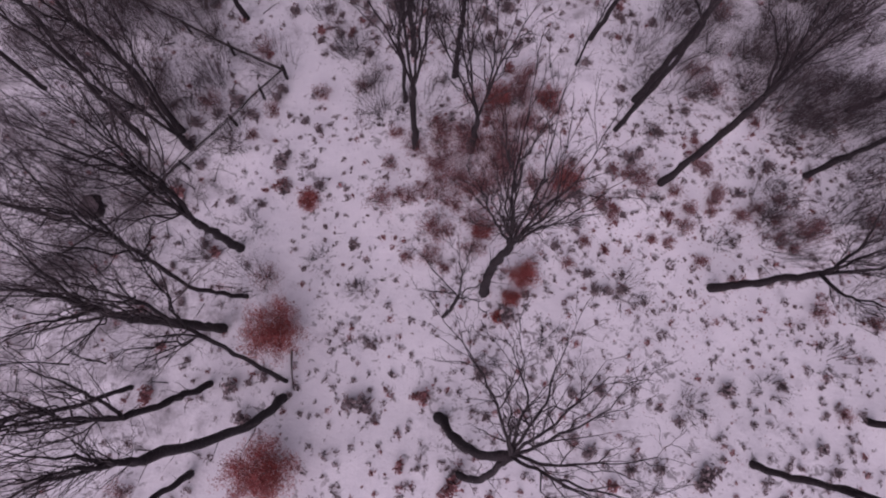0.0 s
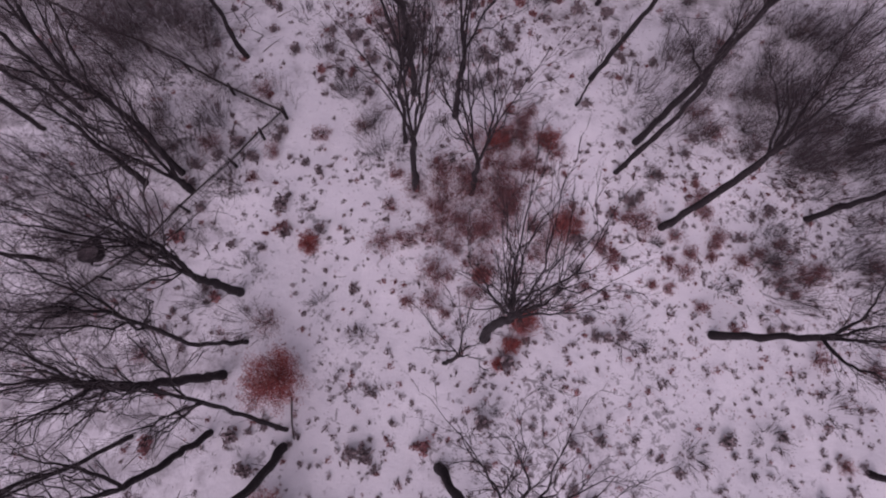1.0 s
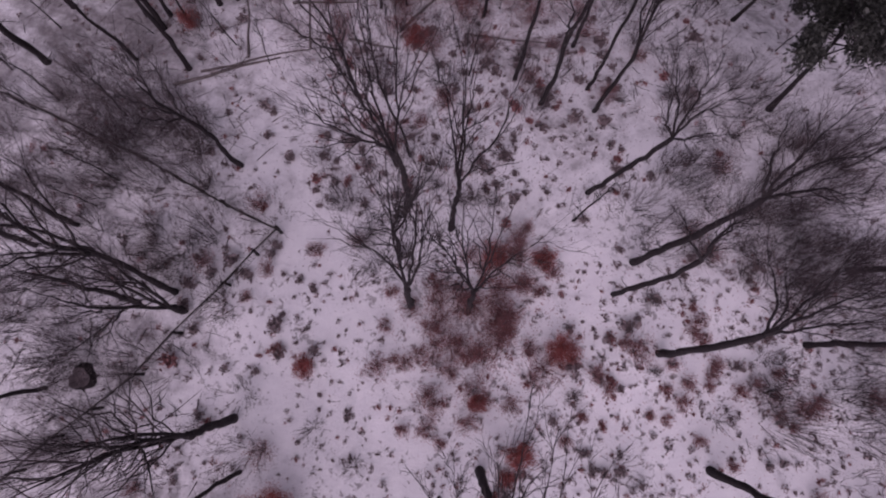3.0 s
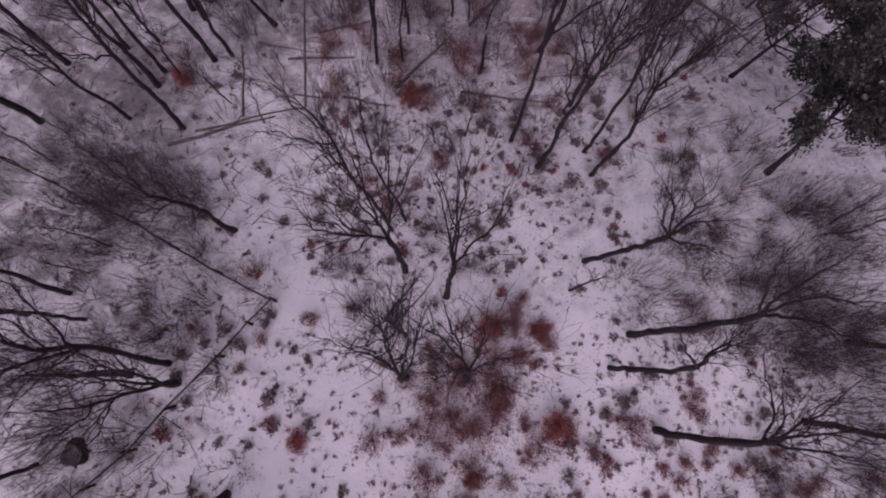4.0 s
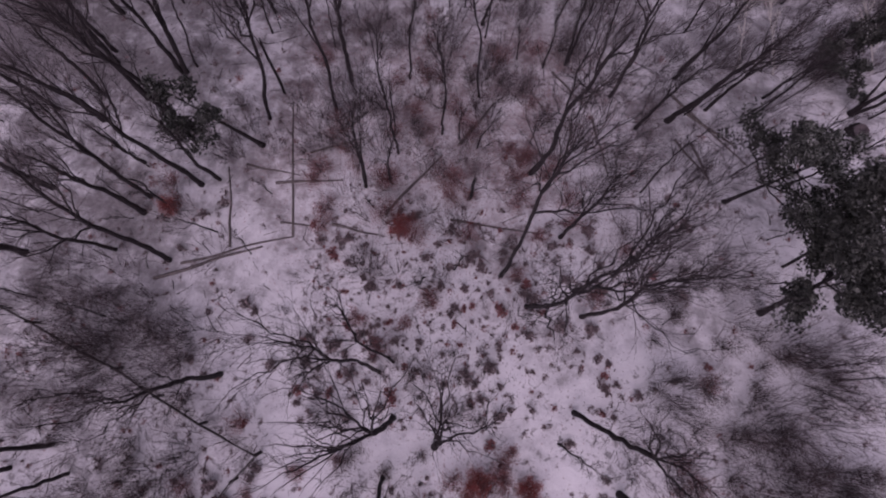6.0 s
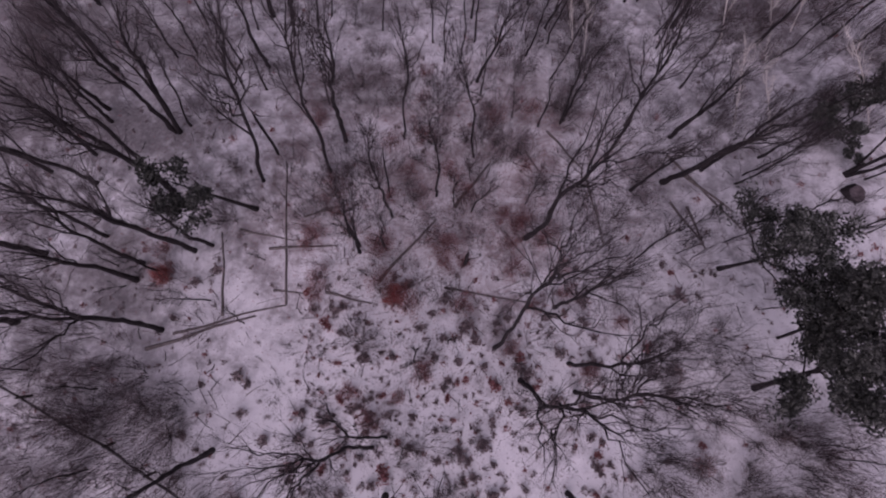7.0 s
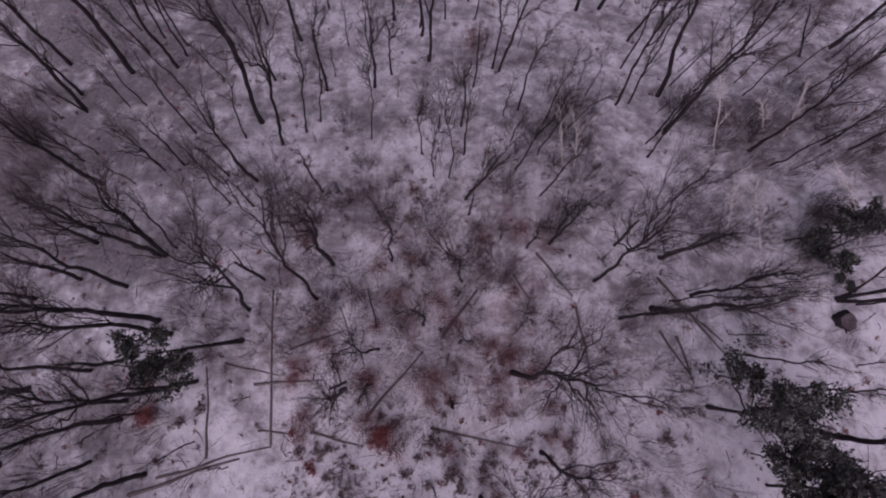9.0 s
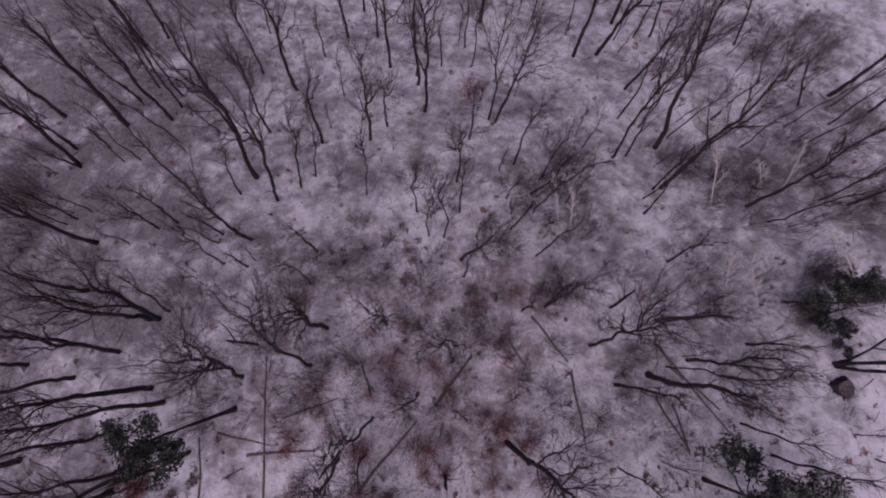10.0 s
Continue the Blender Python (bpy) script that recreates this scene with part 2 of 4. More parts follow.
def bare_tree(x, y, dx, dy, h, dia, bark=None, name="tree", via=None):
    """A leafless tree with its foot at x, y; the top stands dx, dy off the foot, and the trunk bends through via at four tenths of its height."""
    TREES["n"] += 1
    rng = np.random.default_rng(1000 + TREES["n"])
    bark = bark or BARK
    slim = dia < 0.16
    root = new(name)
    root.location = (x, y, ground_at(x, y) - 0.4)
    h += 0.4
    s = np.linspace(0, 1, 20)
    p = np.stack([dx * s ** 1.15, dy * s ** 1.15, h * s], 1)
    if via:
        bow = np.where(s < 0.4, np.sin(s / 0.8 * np.pi), np.cos((s - 0.4) / 1.2 * np.pi) ** 2)[:, None]
        p[:, :2] += bow * (np.array(via) - np.array([dx, dy]) * 0.4 ** 1.15)
    for k in (1, 2, 3.5):
        p[:, :2] += 0.017 * h / k * np.sin(2 * np.pi * (k * s[:, None] * 0.8 + rng.uniform(0, 1, 2))) * s[:, None] ** 0.7
    rad = dia / 2 * ((1 - s) ** 0.58 * 0.96 + 0.02) * (1 + 0.3 * np.exp(-s * h / 0.6))
    p[1:, :2] += rng.normal(size=(19, 2)) * 0.0021 * h
    rad *= 1 + rng.uniform(-0.16, 0.16, len(s))
    me = mesh_from("trunk", *tubes(p[None], rad[None], 9), bark)
    me.polygons.foreach_set("use_smooth", np.ones(len(me.polygons), bool))
    part("trunk", me, root)
    # limbs
    count = int(min(4 + h * 0.38, 9)) if not slim else int(5 + h * 0.45)
    bare = 0.45 if h > 8 else 0.26
    lim, lr = shoots(rng, p[None], rad[None], count, bare + rng.uniform(0, 0.12), 0.33 if not slim else 0.2, (12, 32), 0.22, 8, 0.0115 if not slim else 0.010, 0.021)
    lr = np.maximum(lr, 0.016 if bark is BIRCH else 0.006)
    if not slim and rng.random() < 0.5:
        # a second leader, as thick as the upper trunk
        fork = int(rng.integers(7, 11))
        far = (h - p[fork, 2]) * rng.uniform(0.75, 0.95)
        turn, out = rng.uniform(0, 6.28), rng.uniform(0.09, 0.2)
        q = np.linspace(0, 1, 8)[:, None]
        lead = p[fork] + q * far * np.array([math.cos(turn) * out, math.sin(turn) * out, 1.0]) + 0.02 * far * np.sin(5 * q + turn) * q
        lim = np.concatenate([lim, lead[None]])
        lr = np.concatenate([lr, (rad[fork] * 0.7 * (1 - 0.85 * q[:, 0]))[None]])
    # boughs and twigs: each limb carries its own spray, the upper trunk the rest
    nb, nc, ne = (4, 4, 1) if slim else (6, 4, 2) if y > 42 else (7, 5, 3)
    own = TWIG if bark is BARK else bark

    fine = 2.2 if bark is BIRCH else 1.0

    def spray(b, br):
        br = np.maximum(br, 0.006 * fine)
        c, cr = shoots(rng, b, br, nc, 0.2, 0.5, (18, 46), 0.12, 2, 0.008)
        cr = np.maximum(cr, 0.0052 * fine)
        e, er = shoots(rng, c, cr, ne, 0.2, 0.6, (20, 50), 0.1, 2, 0.009)
        return joined([tubes(b, br, 3, True), tubes(c, cr, 3, True), tubes(e, np.maximum(er, 0.0046 * fine), 3, True)])

    # short dead stubs on the bole
    stub, sr = shoots(rng, p[None, :10], rad[None, :10], 3 if slim else 6, 0.3, 0.12, (45, 85), 0.1, 3, 0.012)
    loose = [tubes(stub, np.maximum(sr, 0.007), 3, True)]
    for path, r in zip(lim, lr):
        limb = part("limb", mesh_from("limb", *tubes(path[None], r[None], 5), bark), root)
        twigs = spray(*shoots(rng, path[None], r[None], nb, 0.2, 0.5, (12, 34), 0.16, 5, 0.0085))
        if slim:
            loose.append(twigs)
        else:
            tagged(part("twig_spray", mesh_from("twig_spray", *twigs, own), limb), kind="stuff")
    loose.append(spray(*shoots(rng, p[None, 10:], rad[None, 10:], 9, 0.15, 0.4, (12, 34), 0.2, 5, 0.0085)))
    tagged(part("crown", mesh_from("crown", *joined(loose), own), root, "fine bare purplish-brown twigs" if bark is BARK else ""), kind="stuff")
    lean = math.hypot(dx, dy) / h
    if bark is BIRCH:
        text = "pale-barked slender birch leaning over the snow"
    elif slim:
        text = "slender bare sapling with dark bark in snow" if lean < 0.15 else "slender bare sapling leaning over snowy ground"
    elif dia > 0.36:
        text = "tall thick bare tree with dark bark standing in snow"
    else:
        text = "bare dark-barked woodland tree standing in snow" if lean < 0.15 else "leaning bare dark-barked tree on the snowy slope"
    tagged(root, text, "tree" if not slim else "sapling", "trees of the wood")
    return root


bare_tree(-13.00, 10.12, 0.32, 0.39, 8.8, 0.30)
bare_tree(-0.67, 12.39, 0.26, 0.01, 11.7, 0.22)
bare_tree(17.61, 7.88, 0.02, -0.04, 11.1, 0.29)
bare_tree(20.50, 11.35, 0.70, -1.40, 10.8, 0.30)
bare_tree(12.75, -4.25, -0.01, 0.03, 12.1, 0.30)
bare_tree(17.43, -2.65, -0.08, -0.54, 14.2, 0.29)
bare_tree(-7.53, 2.59, 0.26, 0.59, 15.2, 0.20, via=(-0.74, -0.11))
bare_tree(-5.44, -1.13, -1.55, 2.85, 13.0, 0.20, via=(-0.91, 1.28))
bare_tree(-11.88, -1.31, 0.12, -0.69, 11.4, 0.20)
bare_tree(-8.88, -4.54, 0.04, -0.07, 11.6, 0.26)
bare_tree(-16.57, 6.25, -0.14, -0.34, 11.2, 0.21)
bare_tree(7.71, 13.98, 0.03, -0.21, 6.2, 0.12)
bare_tree(-8.88, 17.27, -0.44, -0.39, 10.7, 0.28)
bare_tree(6.66, 20.60, -0.37, -1.05, 15.5, 0.25)
bare_tree(9.36, 20.04, 0.08, 0.24, 13.3, 0.22)
bare_tree(9.19, 21.39, -0.40, 0.36, 14.5, 0.20)
bare_tree(5.47, 22.21, 0.39, 3.01, 15.5, 0.22)
bare_tree(8.85, 24.43, -0.32, 0.23, 10.4, 0.22)
bare_tree(-1.97, 27.76, 0.54, 0.08, 10.9, 0.20)
bare_tree(-0.45, 27.96, 0.08, -0.00, 8.8, 0.13)
bare_tree(-11.35, 27.90, -0.32, -0.26, 14.2, 0.32)
bare_tree(-12.26, 30.93, 0.01, 0.02, 13.8, 0.31)
bare_tree(-14.35, 26.24, -0.12, -0.11, 10.4, 0.33)
bare_tree(-12.51, 23.36, 0.10, 0.96, 13.7, 0.31)
bare_tree(-19.88, 27.83, 0.07, 0.12, 13.7, 0.36)
bare_tree(-15.55, 24.06, -0.37, -0.53, 11.3, 0.21)
bare_tree(-20.52, 23.92, -0.10, -0.17, 11.7, 0.40)
bare_tree(-14.89, 29.35, -0.11, -0.12, 6.6, 0.23)
bare_tree(-12.95, 26.59, 0.09, 0.11, 5.9, 0.16)
bare_tree(-11.35, 10.62, -0.10, 1.23, 13.0, 0.31)
bare_tree(-16.60, 14.09, 0.09, 0.68, 13.4, 0.25)
bare_tree(-15.57, 12.74, -0.02, -0.05, 13.9, 0.17)
bare_tree(-18.37, 13.04, 0.02, 0.16, 14.0, 0.25)
bare_tree(-0.82, 17.25, -2.22, 1.60, 13.0, 0.20, via=(-1.13, 0.70))
bare_tree(-0.17, 17.77, -1.79, 1.94, 10.5, 0.15)
bare_tree(23.06, 25.36, -0.04, 0.23, 10.8, 0.39)
bare_tree(20.69, 22.63, -0.34, 2.86, 12.9, 0.18)
bare_tree(-13.53, 35.75, 1.66, 1.51, 11.7, 0.35)
bare_tree(-13.68, 35.83, -0.05, -0.04, 12.2, 0.32)
bare_tree(-12.95, 36.29, 1.17, 1.04, 8.9, 0.15)
bare_tree(-18.47, 37.65, 0.03, 0.03, 7.7, 0.29)
bare_tree(-18.05, 36.65, 0.40, 0.55, 7.0, 0.25)
bare_tree(-18.56, 34.31, 0.32, 0.51, 7.9, 0.27)
bare_tree(-13.17, 31.73, -0.17, -0.29, 14.7, 0.33)
bare_tree(-17.92, 32.37, -0.41, -0.94, 12.5, 0.27)
bare_tree(-7.95, 32.36, 2.26, 1.45, 14.1, 0.24)
bare_tree(-8.61, 41.15, 0.02, 0.03, 11.2, 0.25)
bare_tree(-8.54, 39.21, 0.19, 0.11, 5.7, 0.15)
bare_tree(-3.94, 32.97, 0.26, 1.91, 15.5, 0.21)
bare_tree(-3.11, 35.19, 0.55, 0.17, 13.5, 0.27)
bare_tree(0.62, 35.35, 0.08, 0.01, 15.1, 0.13)
bare_tree(-0.10, 29.96, -0.42, -0.12, 13.7, 0.15)
bare_tree(-2.35, 28.83, 1.08, 0.46, 11.1, 0.07)
bare_tree(2.53, 31.35, -0.36, 0.02, 12.4, 0.15)
bare_tree(4.95, 34.01, -1.96, 0.25, 13.8, 0.13)
bare_tree(5.30, 39.61, 1.05, -0.31, 9.0, 0.23)
bare_tree(10.56, 36.45, -0.68, 0.40, 8.7, 0.19)
bare_tree(9.07, 36.21, -0.27, 0.15, 6.5, 0.14)
bare_tree(10.76, 36.66, -0.37, 0.22, 9.8, 0.17)
bare_tree(13.20, 34.04, -1.26, 1.06, 15.3, 0.22)
bare_tree(16.47, 32.27, 0.47, -0.84, 11.0, 0.39)
bare_tree(14.42, 31.68, -0.01, 0.01, 9.0, 0.22)
bare_tree(17.57, 35.61, 0.04, -0.47, 10.1, 0.31)
bare_tree(19.04, 33.14, 0.01, 0.01, 10.1, 0.23)
bare_tree(28.10, 32.81, 0.00, 0.32, 12.4, 0.28)
bare_tree(28.20, 32.81, -0.12, 2.56, 8.2, 0.19)
bare_tree(28.17, 32.71, -0.12, -1.57, 14.2, 0.22)
bare_tree(23.02, 34.10, 0.12, -0.23, 5.1, 0.21)
bare_tree(3.03, 51.96, -0.07, 0.05, 15.5, 0.26)
bare_tree(2.50, 54.68, -0.25, -0.02, 12.7, 0.24)
bare_tree(0.20, 56.59, 0.08, 0.01, 11.7, 0.25)
bare_tree(-3.36, 59.94, -0.01, -0.01, 9.8, 0.23)
bare_tree(-0.95, 60.02, 0.54, 0.05, 9.1, 0.19)
bare_tree(-1.06, 49.27, 0.54, 0.11, 12.0, 0.22)
bare_tree(0.17, 50.51, -0.06, -0.01, 8.4, 0.16)
bare_tree(-4.60, 49.03, 0.78, 0.33, 11.4, 0.23)
bare_tree(-4.83, 46.16, 1.58, 0.69, 10.2, 0.12)
bare_tree(-5.78, 45.22, 1.81, 0.94, 12.1, 0.15)
bare_tree(-7.31, 44.17, 1.71, 1.19, 13.4, 0.24)
bare_tree(-8.92, 45.98, 0.13, 2.77, 15.5, 0.35)
bare_tree(-8.51, 49.89, 0.70, 0.42, 12.2, 0.20)
bare_tree(-6.99, 53.95, 0.39, 0.18, 14.0, 0.28)
bare_tree(-15.83, 50.92, 0.30, 0.29, 11.8, 0.28)
bare_tree(-18.97, 50.35, 0.70, 0.85, 13.1, 0.43)
bare_tree(-19.47, 58.28, 0.20, 0.20, 13.9, 0.40)
bare_tree(-17.88, 59.10, 0.68, 0.54, 9.0, 0.24)
bare_tree(-23.63, 51.04, 0.34, 0.48, 12.2, 0.30)
bare_tree(-10.53, 41.56, -0.05, -0.07, 6.9, 0.15)
bare_tree(-13.68, 42.39, 0.26, 0.43, 7.2, 0.16)
bare_tree(-14.90, 41.97, 0.20, 0.40, 7.5, 0.16)
bare_tree(-21.41, 46.77, 1.08, 1.73, 12.9, 0.32)
bare_tree(-21.20, 46.68, -0.18, -0.32, 4.8, 0.18)
bare_tree(-18.74, 40.95, -0.00, 0.04, 12.2, 0.32)
bare_tree(-15.54, 33.75, 0.09, 1.19, 12.0, 0.29)
bare_tree(-20.85, 33.12, -0.01, -0.06, 11.7, 0.25)
bare_tree(-16.59, 28.84, -0.12, 0.59, 13.8, 0.23)
bare_tree(-10.35, 28.22, 0.09, -0.18, 9.3, 0.24)
bare_tree(-14.14, 27.13, -0.34, 1.06, 10.7, 0.25)
bare_tree(7.91, 62.11, -0.56, 0.10, 10.7, 0.35)
bare_tree(7.88, 51.14, -0.61, 0.17, 14.8, 0.16)
bare_tree(8.38, 50.86, 0.50, -0.18, 15.2, 0.20)
bare_tree(9.41, 46.91, -0.45, 0.20, 11.1, 0.15)
bare_tree(5.21, 45.44, -0.09, 0.02, 9.5, 0.18)
bare_tree(4.29, 41.18, -0.66, 0.08, 13.9, 0.11)
bare_tree(15.53, 58.12, -0.69, 0.35, 11.6, 0.34)
bare_tree(17.48, 58.30, 0.79, -0.49, 12.6, 0.31)
bare_tree(19.62, 62.36, -0.85, 0.49, 12.4, 0.33)
bare_tree(20.32, 48.72, -2.67, 2.31, 15.3, 0.34)
bare_tree(16.81, 47.75, -0.78, 1.34, 15.5, 0.20)
bare_tree(17.91, 47.92, -0.93, 0.89, 8.3, 0.16)
bare_tree(19.11, 54.51, 0.35, -0.29, 10.6, 0.22)
bare_tree(19.96, 45.22, -0.49, 1.14, 15.5, 0.32)
bare_tree(19.31, 45.12, -0.37, 0.50, 7.7, 0.16)
bare_tree(18.28, 43.15, -0.56, 0.79, 7.8, 0.15)
bare_tree(25.74, 43.77, -0.14, 0.28, 14.5, 0.23)
bare_tree(35.91, 54.05, -0.40, 0.65, 11.3, 0.34)
bare_tree(31.22, 44.24, -0.14, 0.40, 8.8, 0.18)
bare_tree(32.97, 52.92, -1.71, 2.26, 4.1, 0.20)
bare_tree(29.95, 59.85, -2.09, 1.94, 8.4, 0.21)
bare_tree(22.68, 60.74, -1.67, 1.14, 9.3, 0.21)
bare_tree(7.57, 28.56, 0.65, -0.04, 15.5, 0.32)
bare_tree(-9.75, 55.62, 0.28, 0.15, 10.6, 0.17)
bare_tree(-9.89, 44.60, 1.19, 1.10, 8.3, 0.12)
bare_tree(-13.44, 45.01, 0.48, 0.62, 10.4, 0.15)
bare_tree(-22.00, 48.18, 0.28, 0.45, 8.2, 0.20)
bare_tree(-20.41, 42.67, 0.12, 0.28, 6.2, 0.16)
bare_tree(-17.43, 53.97, 0.61, 0.57, 8.6, 0.18)
bare_tree(-15.37, 52.10, 0.68, 0.61, 11.8, 0.17)
bare_tree(-2.22, 63.21, 0.51, 0.07, 7.8, 0.20)
bare_tree(-5.13, 57.59, 0.37, 0.11, 6.8, 0.13)
bare_tree(-3.23, 53.46, 0.17, 0.05, 6.7, 0.10)
bare_tree(-1.11, 44.57, 1.07, 0.25, 12.0, 0.10)
bare_tree(2.45, 43.12, -0.20, -0.01, 10.1, 0.10)
bare_tree(3.24, 41.29, -0.27, 0.01, 11.4, 0.10)
bare_tree(6.42, 58.88, -0.52, 0.07, 9.1, 0.14)
bare_tree(8.74, 41.77, 0.12, -0.09, 8.6, 0.12)
bare_tree(17.96, 51.47, -0.54, 0.44, 13.0, 0.15)
bare_tree(19.44, 50.67, -0.66, 0.60, 12.1, 0.14)
bare_tree(21.40, 49.62, 0.02, -0.02, 8.9, 0.13)
bare_tree(38.28, 52.30, -0.39, 0.70, 6.0, 0.22)
bare_tree(33.18, 43.93, -0.06, 0.17, 7.4, 0.20)

bare_tree(23.01, 43.45, -2.65, 3.52, 7.3, 0.11, BIRCH, "birch")
bare_tree(31.06, 35.99, -4.59, 3.65, 5.0, 0.11, BIRCH, "birch")
bare_tree(28.76, 44.93, -1.14, 2.12, 4.5, 0.11, BIRCH, "birch")
bare_tree(24.39, 35.83, -3.92, 2.52, 6.0, 0.11, BIRCH, "birch")
bare_tree(22.16, 36.40, -2.47, 2.77, 6.0, 0.11, BIRCH, "birch")
bare_tree(12.09, 42.27, -1.78, 1.46, 6.0, 0.11, BIRCH, "birch")
bare_tree(12.86, 42.08, -1.30, 1.48, 5.5, 0.11, BIRCH, "birch")
bare_tree(27.32, 44.93, -2.69, 0.74, 4.0, 0.11, BIRCH, "birch")


# ---- trees that fork low into spreading leaders ----
def smooth_path(points, n):
    """A curve through a few points, without kinks."""
    pts = np.asarray(points, float)
    along = np.concatenate([[0], np.cumsum(np.linalg.norm(np.diff(pts, axis=0), axis=1))])
    at = np.linspace(0, along[-1], 40)
    p = np.stack([np.interp(at, along, pts[:, i]) for i in range(3)], 1)
    for _ in range(30):
        p[1:-1] = 0.25 * p[:-2] + 0.5 * p[1:-1] + 0.25 * p[2:]
    return p[np.linspace(0, 39, n).round().astype(int)]


def forked_tree(x, y, dia, stems, leaders, seed, twigs=(12, 5, 2)):
    """The first stem ends in the fork; further stems join it there. Each leader has a bend and a tip, all as offsets from the foot."""
    rng = np.random.default_rng(seed)
    root = new("tree")
    root.location = (x, y, ground_at(x, y) - 0.2)
    for i, stem in enumerate(stems):
        p = smooth_path(stem, 14)
        p[1:-1] += rng.normal(size=(12, 3)) * (0.035, 0.035, 0.0)
        s = np.linspace(0, 1, 14)
        rad = dia / 2 * (1 if i == 0 else 0.72) * (1 - 0.3 * s) * (1 + 0.25 * np.exp(-s * 12)) * (1 + rng.uniform(-0.15, 0.15, 14))
        me = mesh_from("trunk", *tubes(p[None], rad[None], 9), BARK)
        me.polygons.foreach_set("use_smooth", np.ones(len(me.polygons), bool))
        bole = part("trunk", me, root)
        stub, sr = shoots(rng, p[None], rad[None], 7, 0.25, 0.13, (40, 85), 0.1, 4, 0.014)
        tagged(part("twig_spray", mesh_from("twig_spray", *tubes(stub, np.maximum(sr, 0.007), 3, True), TWIG), bole), kind="stuff")
    fork = np.array(stems[0][-1], float)
    for bend, tip in leaders:
        p = smooth_path([fork, bend, tip], 14)
        p[1:] += np.cumsum(rng.normal(size=(13, 3)) * 0.042, axis=0)
        s = np.linspace(0, 1, 14)
        rad = np.maximum(dia * 0.4 / len(leaders) ** 0.5 * (1 - s) ** 0.85, 0.010)
        limb = part("limb", mesh_from("limb", *tubes(p[None], rad[None], 7), BARK), root)
        b, br = shoots(rng, p[None], rad[None], twigs[0], 0.16, 0.42, (14, 36), 0.22, 6, 0.0088)
        br = np.maximum(br, 0.0068)
        c, cr = shoots(rng, b, br, twigs[1], 0.15, 0.45, (16, 42), 0.14, 4, 0.008)
        cr = np.maximum(cr, 0.005)
        e, er = shoots(rng, c, cr, twigs[2], 0.2, 0.5, (18, 45), 0.1, 2, 0.009)
        spray = joined([tubes(b, br, 4, True), tubes(c, cr, 3, True), tubes(e, np.maximum(er, 0.0046), 3, True)])
        tagged(part("twig_spray", mesh_from("twig_spray", *spray, TWIG), limb), kind="stuff")
    tagged(root, "bare dark tree forking into spreading limbs above snow", "tree", "trees of the wood")


forked_tree(2.88, 2.64, 0.36, [[(0.0, 0.0, 0.0), (-0.3, 0.3, 4.2), (-0.3, 0.3, 9.4)]], [((-1.1, 0.7, 13.2), (-1.2, 2.1, 13.2)), ((-0.6, 1.6, 13.2), (-0.1, 4.0, 13.2)), ((-0.6, 1.0, 13.2), (-0.3, 2.4, 13.2)), ((0.0, 0.5, 13.2), (0.6, 2.7, 13.2)), ((0.7, 1.0, 13.2), (1.5, 2.2, 13.2)), ((-1.6, 1.0, 13.2), (-2.1, 1.5, 13.2)), ((0.3, 0.3, 13.2), (1.3, 1.0, 13.2)), ((-0.8, 1.0, 13.2), (-0.9, 2.7, 13.2)), ((-0.2, 1.0, 13.2), (0.3, 3.2, 13.2))], 911, (10, 5, 3))
forked_tree(-8.14, 4.83, 0.40, [[(0.0, 0.0, 0.0), (0.0, 0.0, 5.7)]], [((0.0, 0.1, 10.6), (-0.2, -0.3, 15.4)), ((0.3, 0.5, 10.0), (0.3, 0.5, 15.2)), ((0.2, 0.4, 12.0), (0.7, 0.9, 15.2)), ((0.2, 0.3, 8.3), (0.3, 0.4, 13.8))], 921)
forked_tree(-10.78, 9.78, 0.38, [[(0.0, 0.0, 0.0), (-0.0, -0.0, 1.8)]], [((0.3, 0.3, 6.2), (0.9, 0.8, 11.0)), ((-0.3, -0.3, 6.9), (-0.1, -0.1, 11.8)), ((0.5, 0.5, 6.4), (1.3, 1.1, 10.3))], 922)
forked_tree(-8.46, 1.16, 0.38, [[(0.0, 0.0, 0.0), (-0.0, -0.0, 4.2), (-0.0, -0.1, 8.4)]], [((0.0, 0.2, 11.9), (0.3, 1.0, 14.5)), ((0.0, 0.1, 12.0), (0.0, 0.1, 14.8)), ((0.0, 0.1, 9.8), (-0.0, -0.8, 13.7))], 923)
forked_tree(-8.65, -1.16, 0.29, [[(0.0, 0.0, 0.0), (0.1, -0.4, 4.8), (0.1, -0.6, 7.5)]], [((0.1, -0.5, 10.5), (0.0, -0.2, 13.7)), ((0.0, -0.0, 8.9), (-0.0, 0.9, 12.1)), ((0.1, -0.3, 10.2), (-0.0, 0.4, 12.9))], 924)
forked_tree(-5.56, -1.74, 0.34, [[(0.0, 0.0, 0.0), (0.2, -0.5, 5.7), (0.2, -0.4, 10.3), (0.1, -0.3, 12.7)]], [((-0.0, 0.0, 14.6), (-0.8, -0.0, 15.7)), ((0.1, -0.2, 15.2), (-1.0, -0.8, 15.7)), ((-0.1, 0.2, 14.7), (-0.8, 0.5, 15.7))], 925)
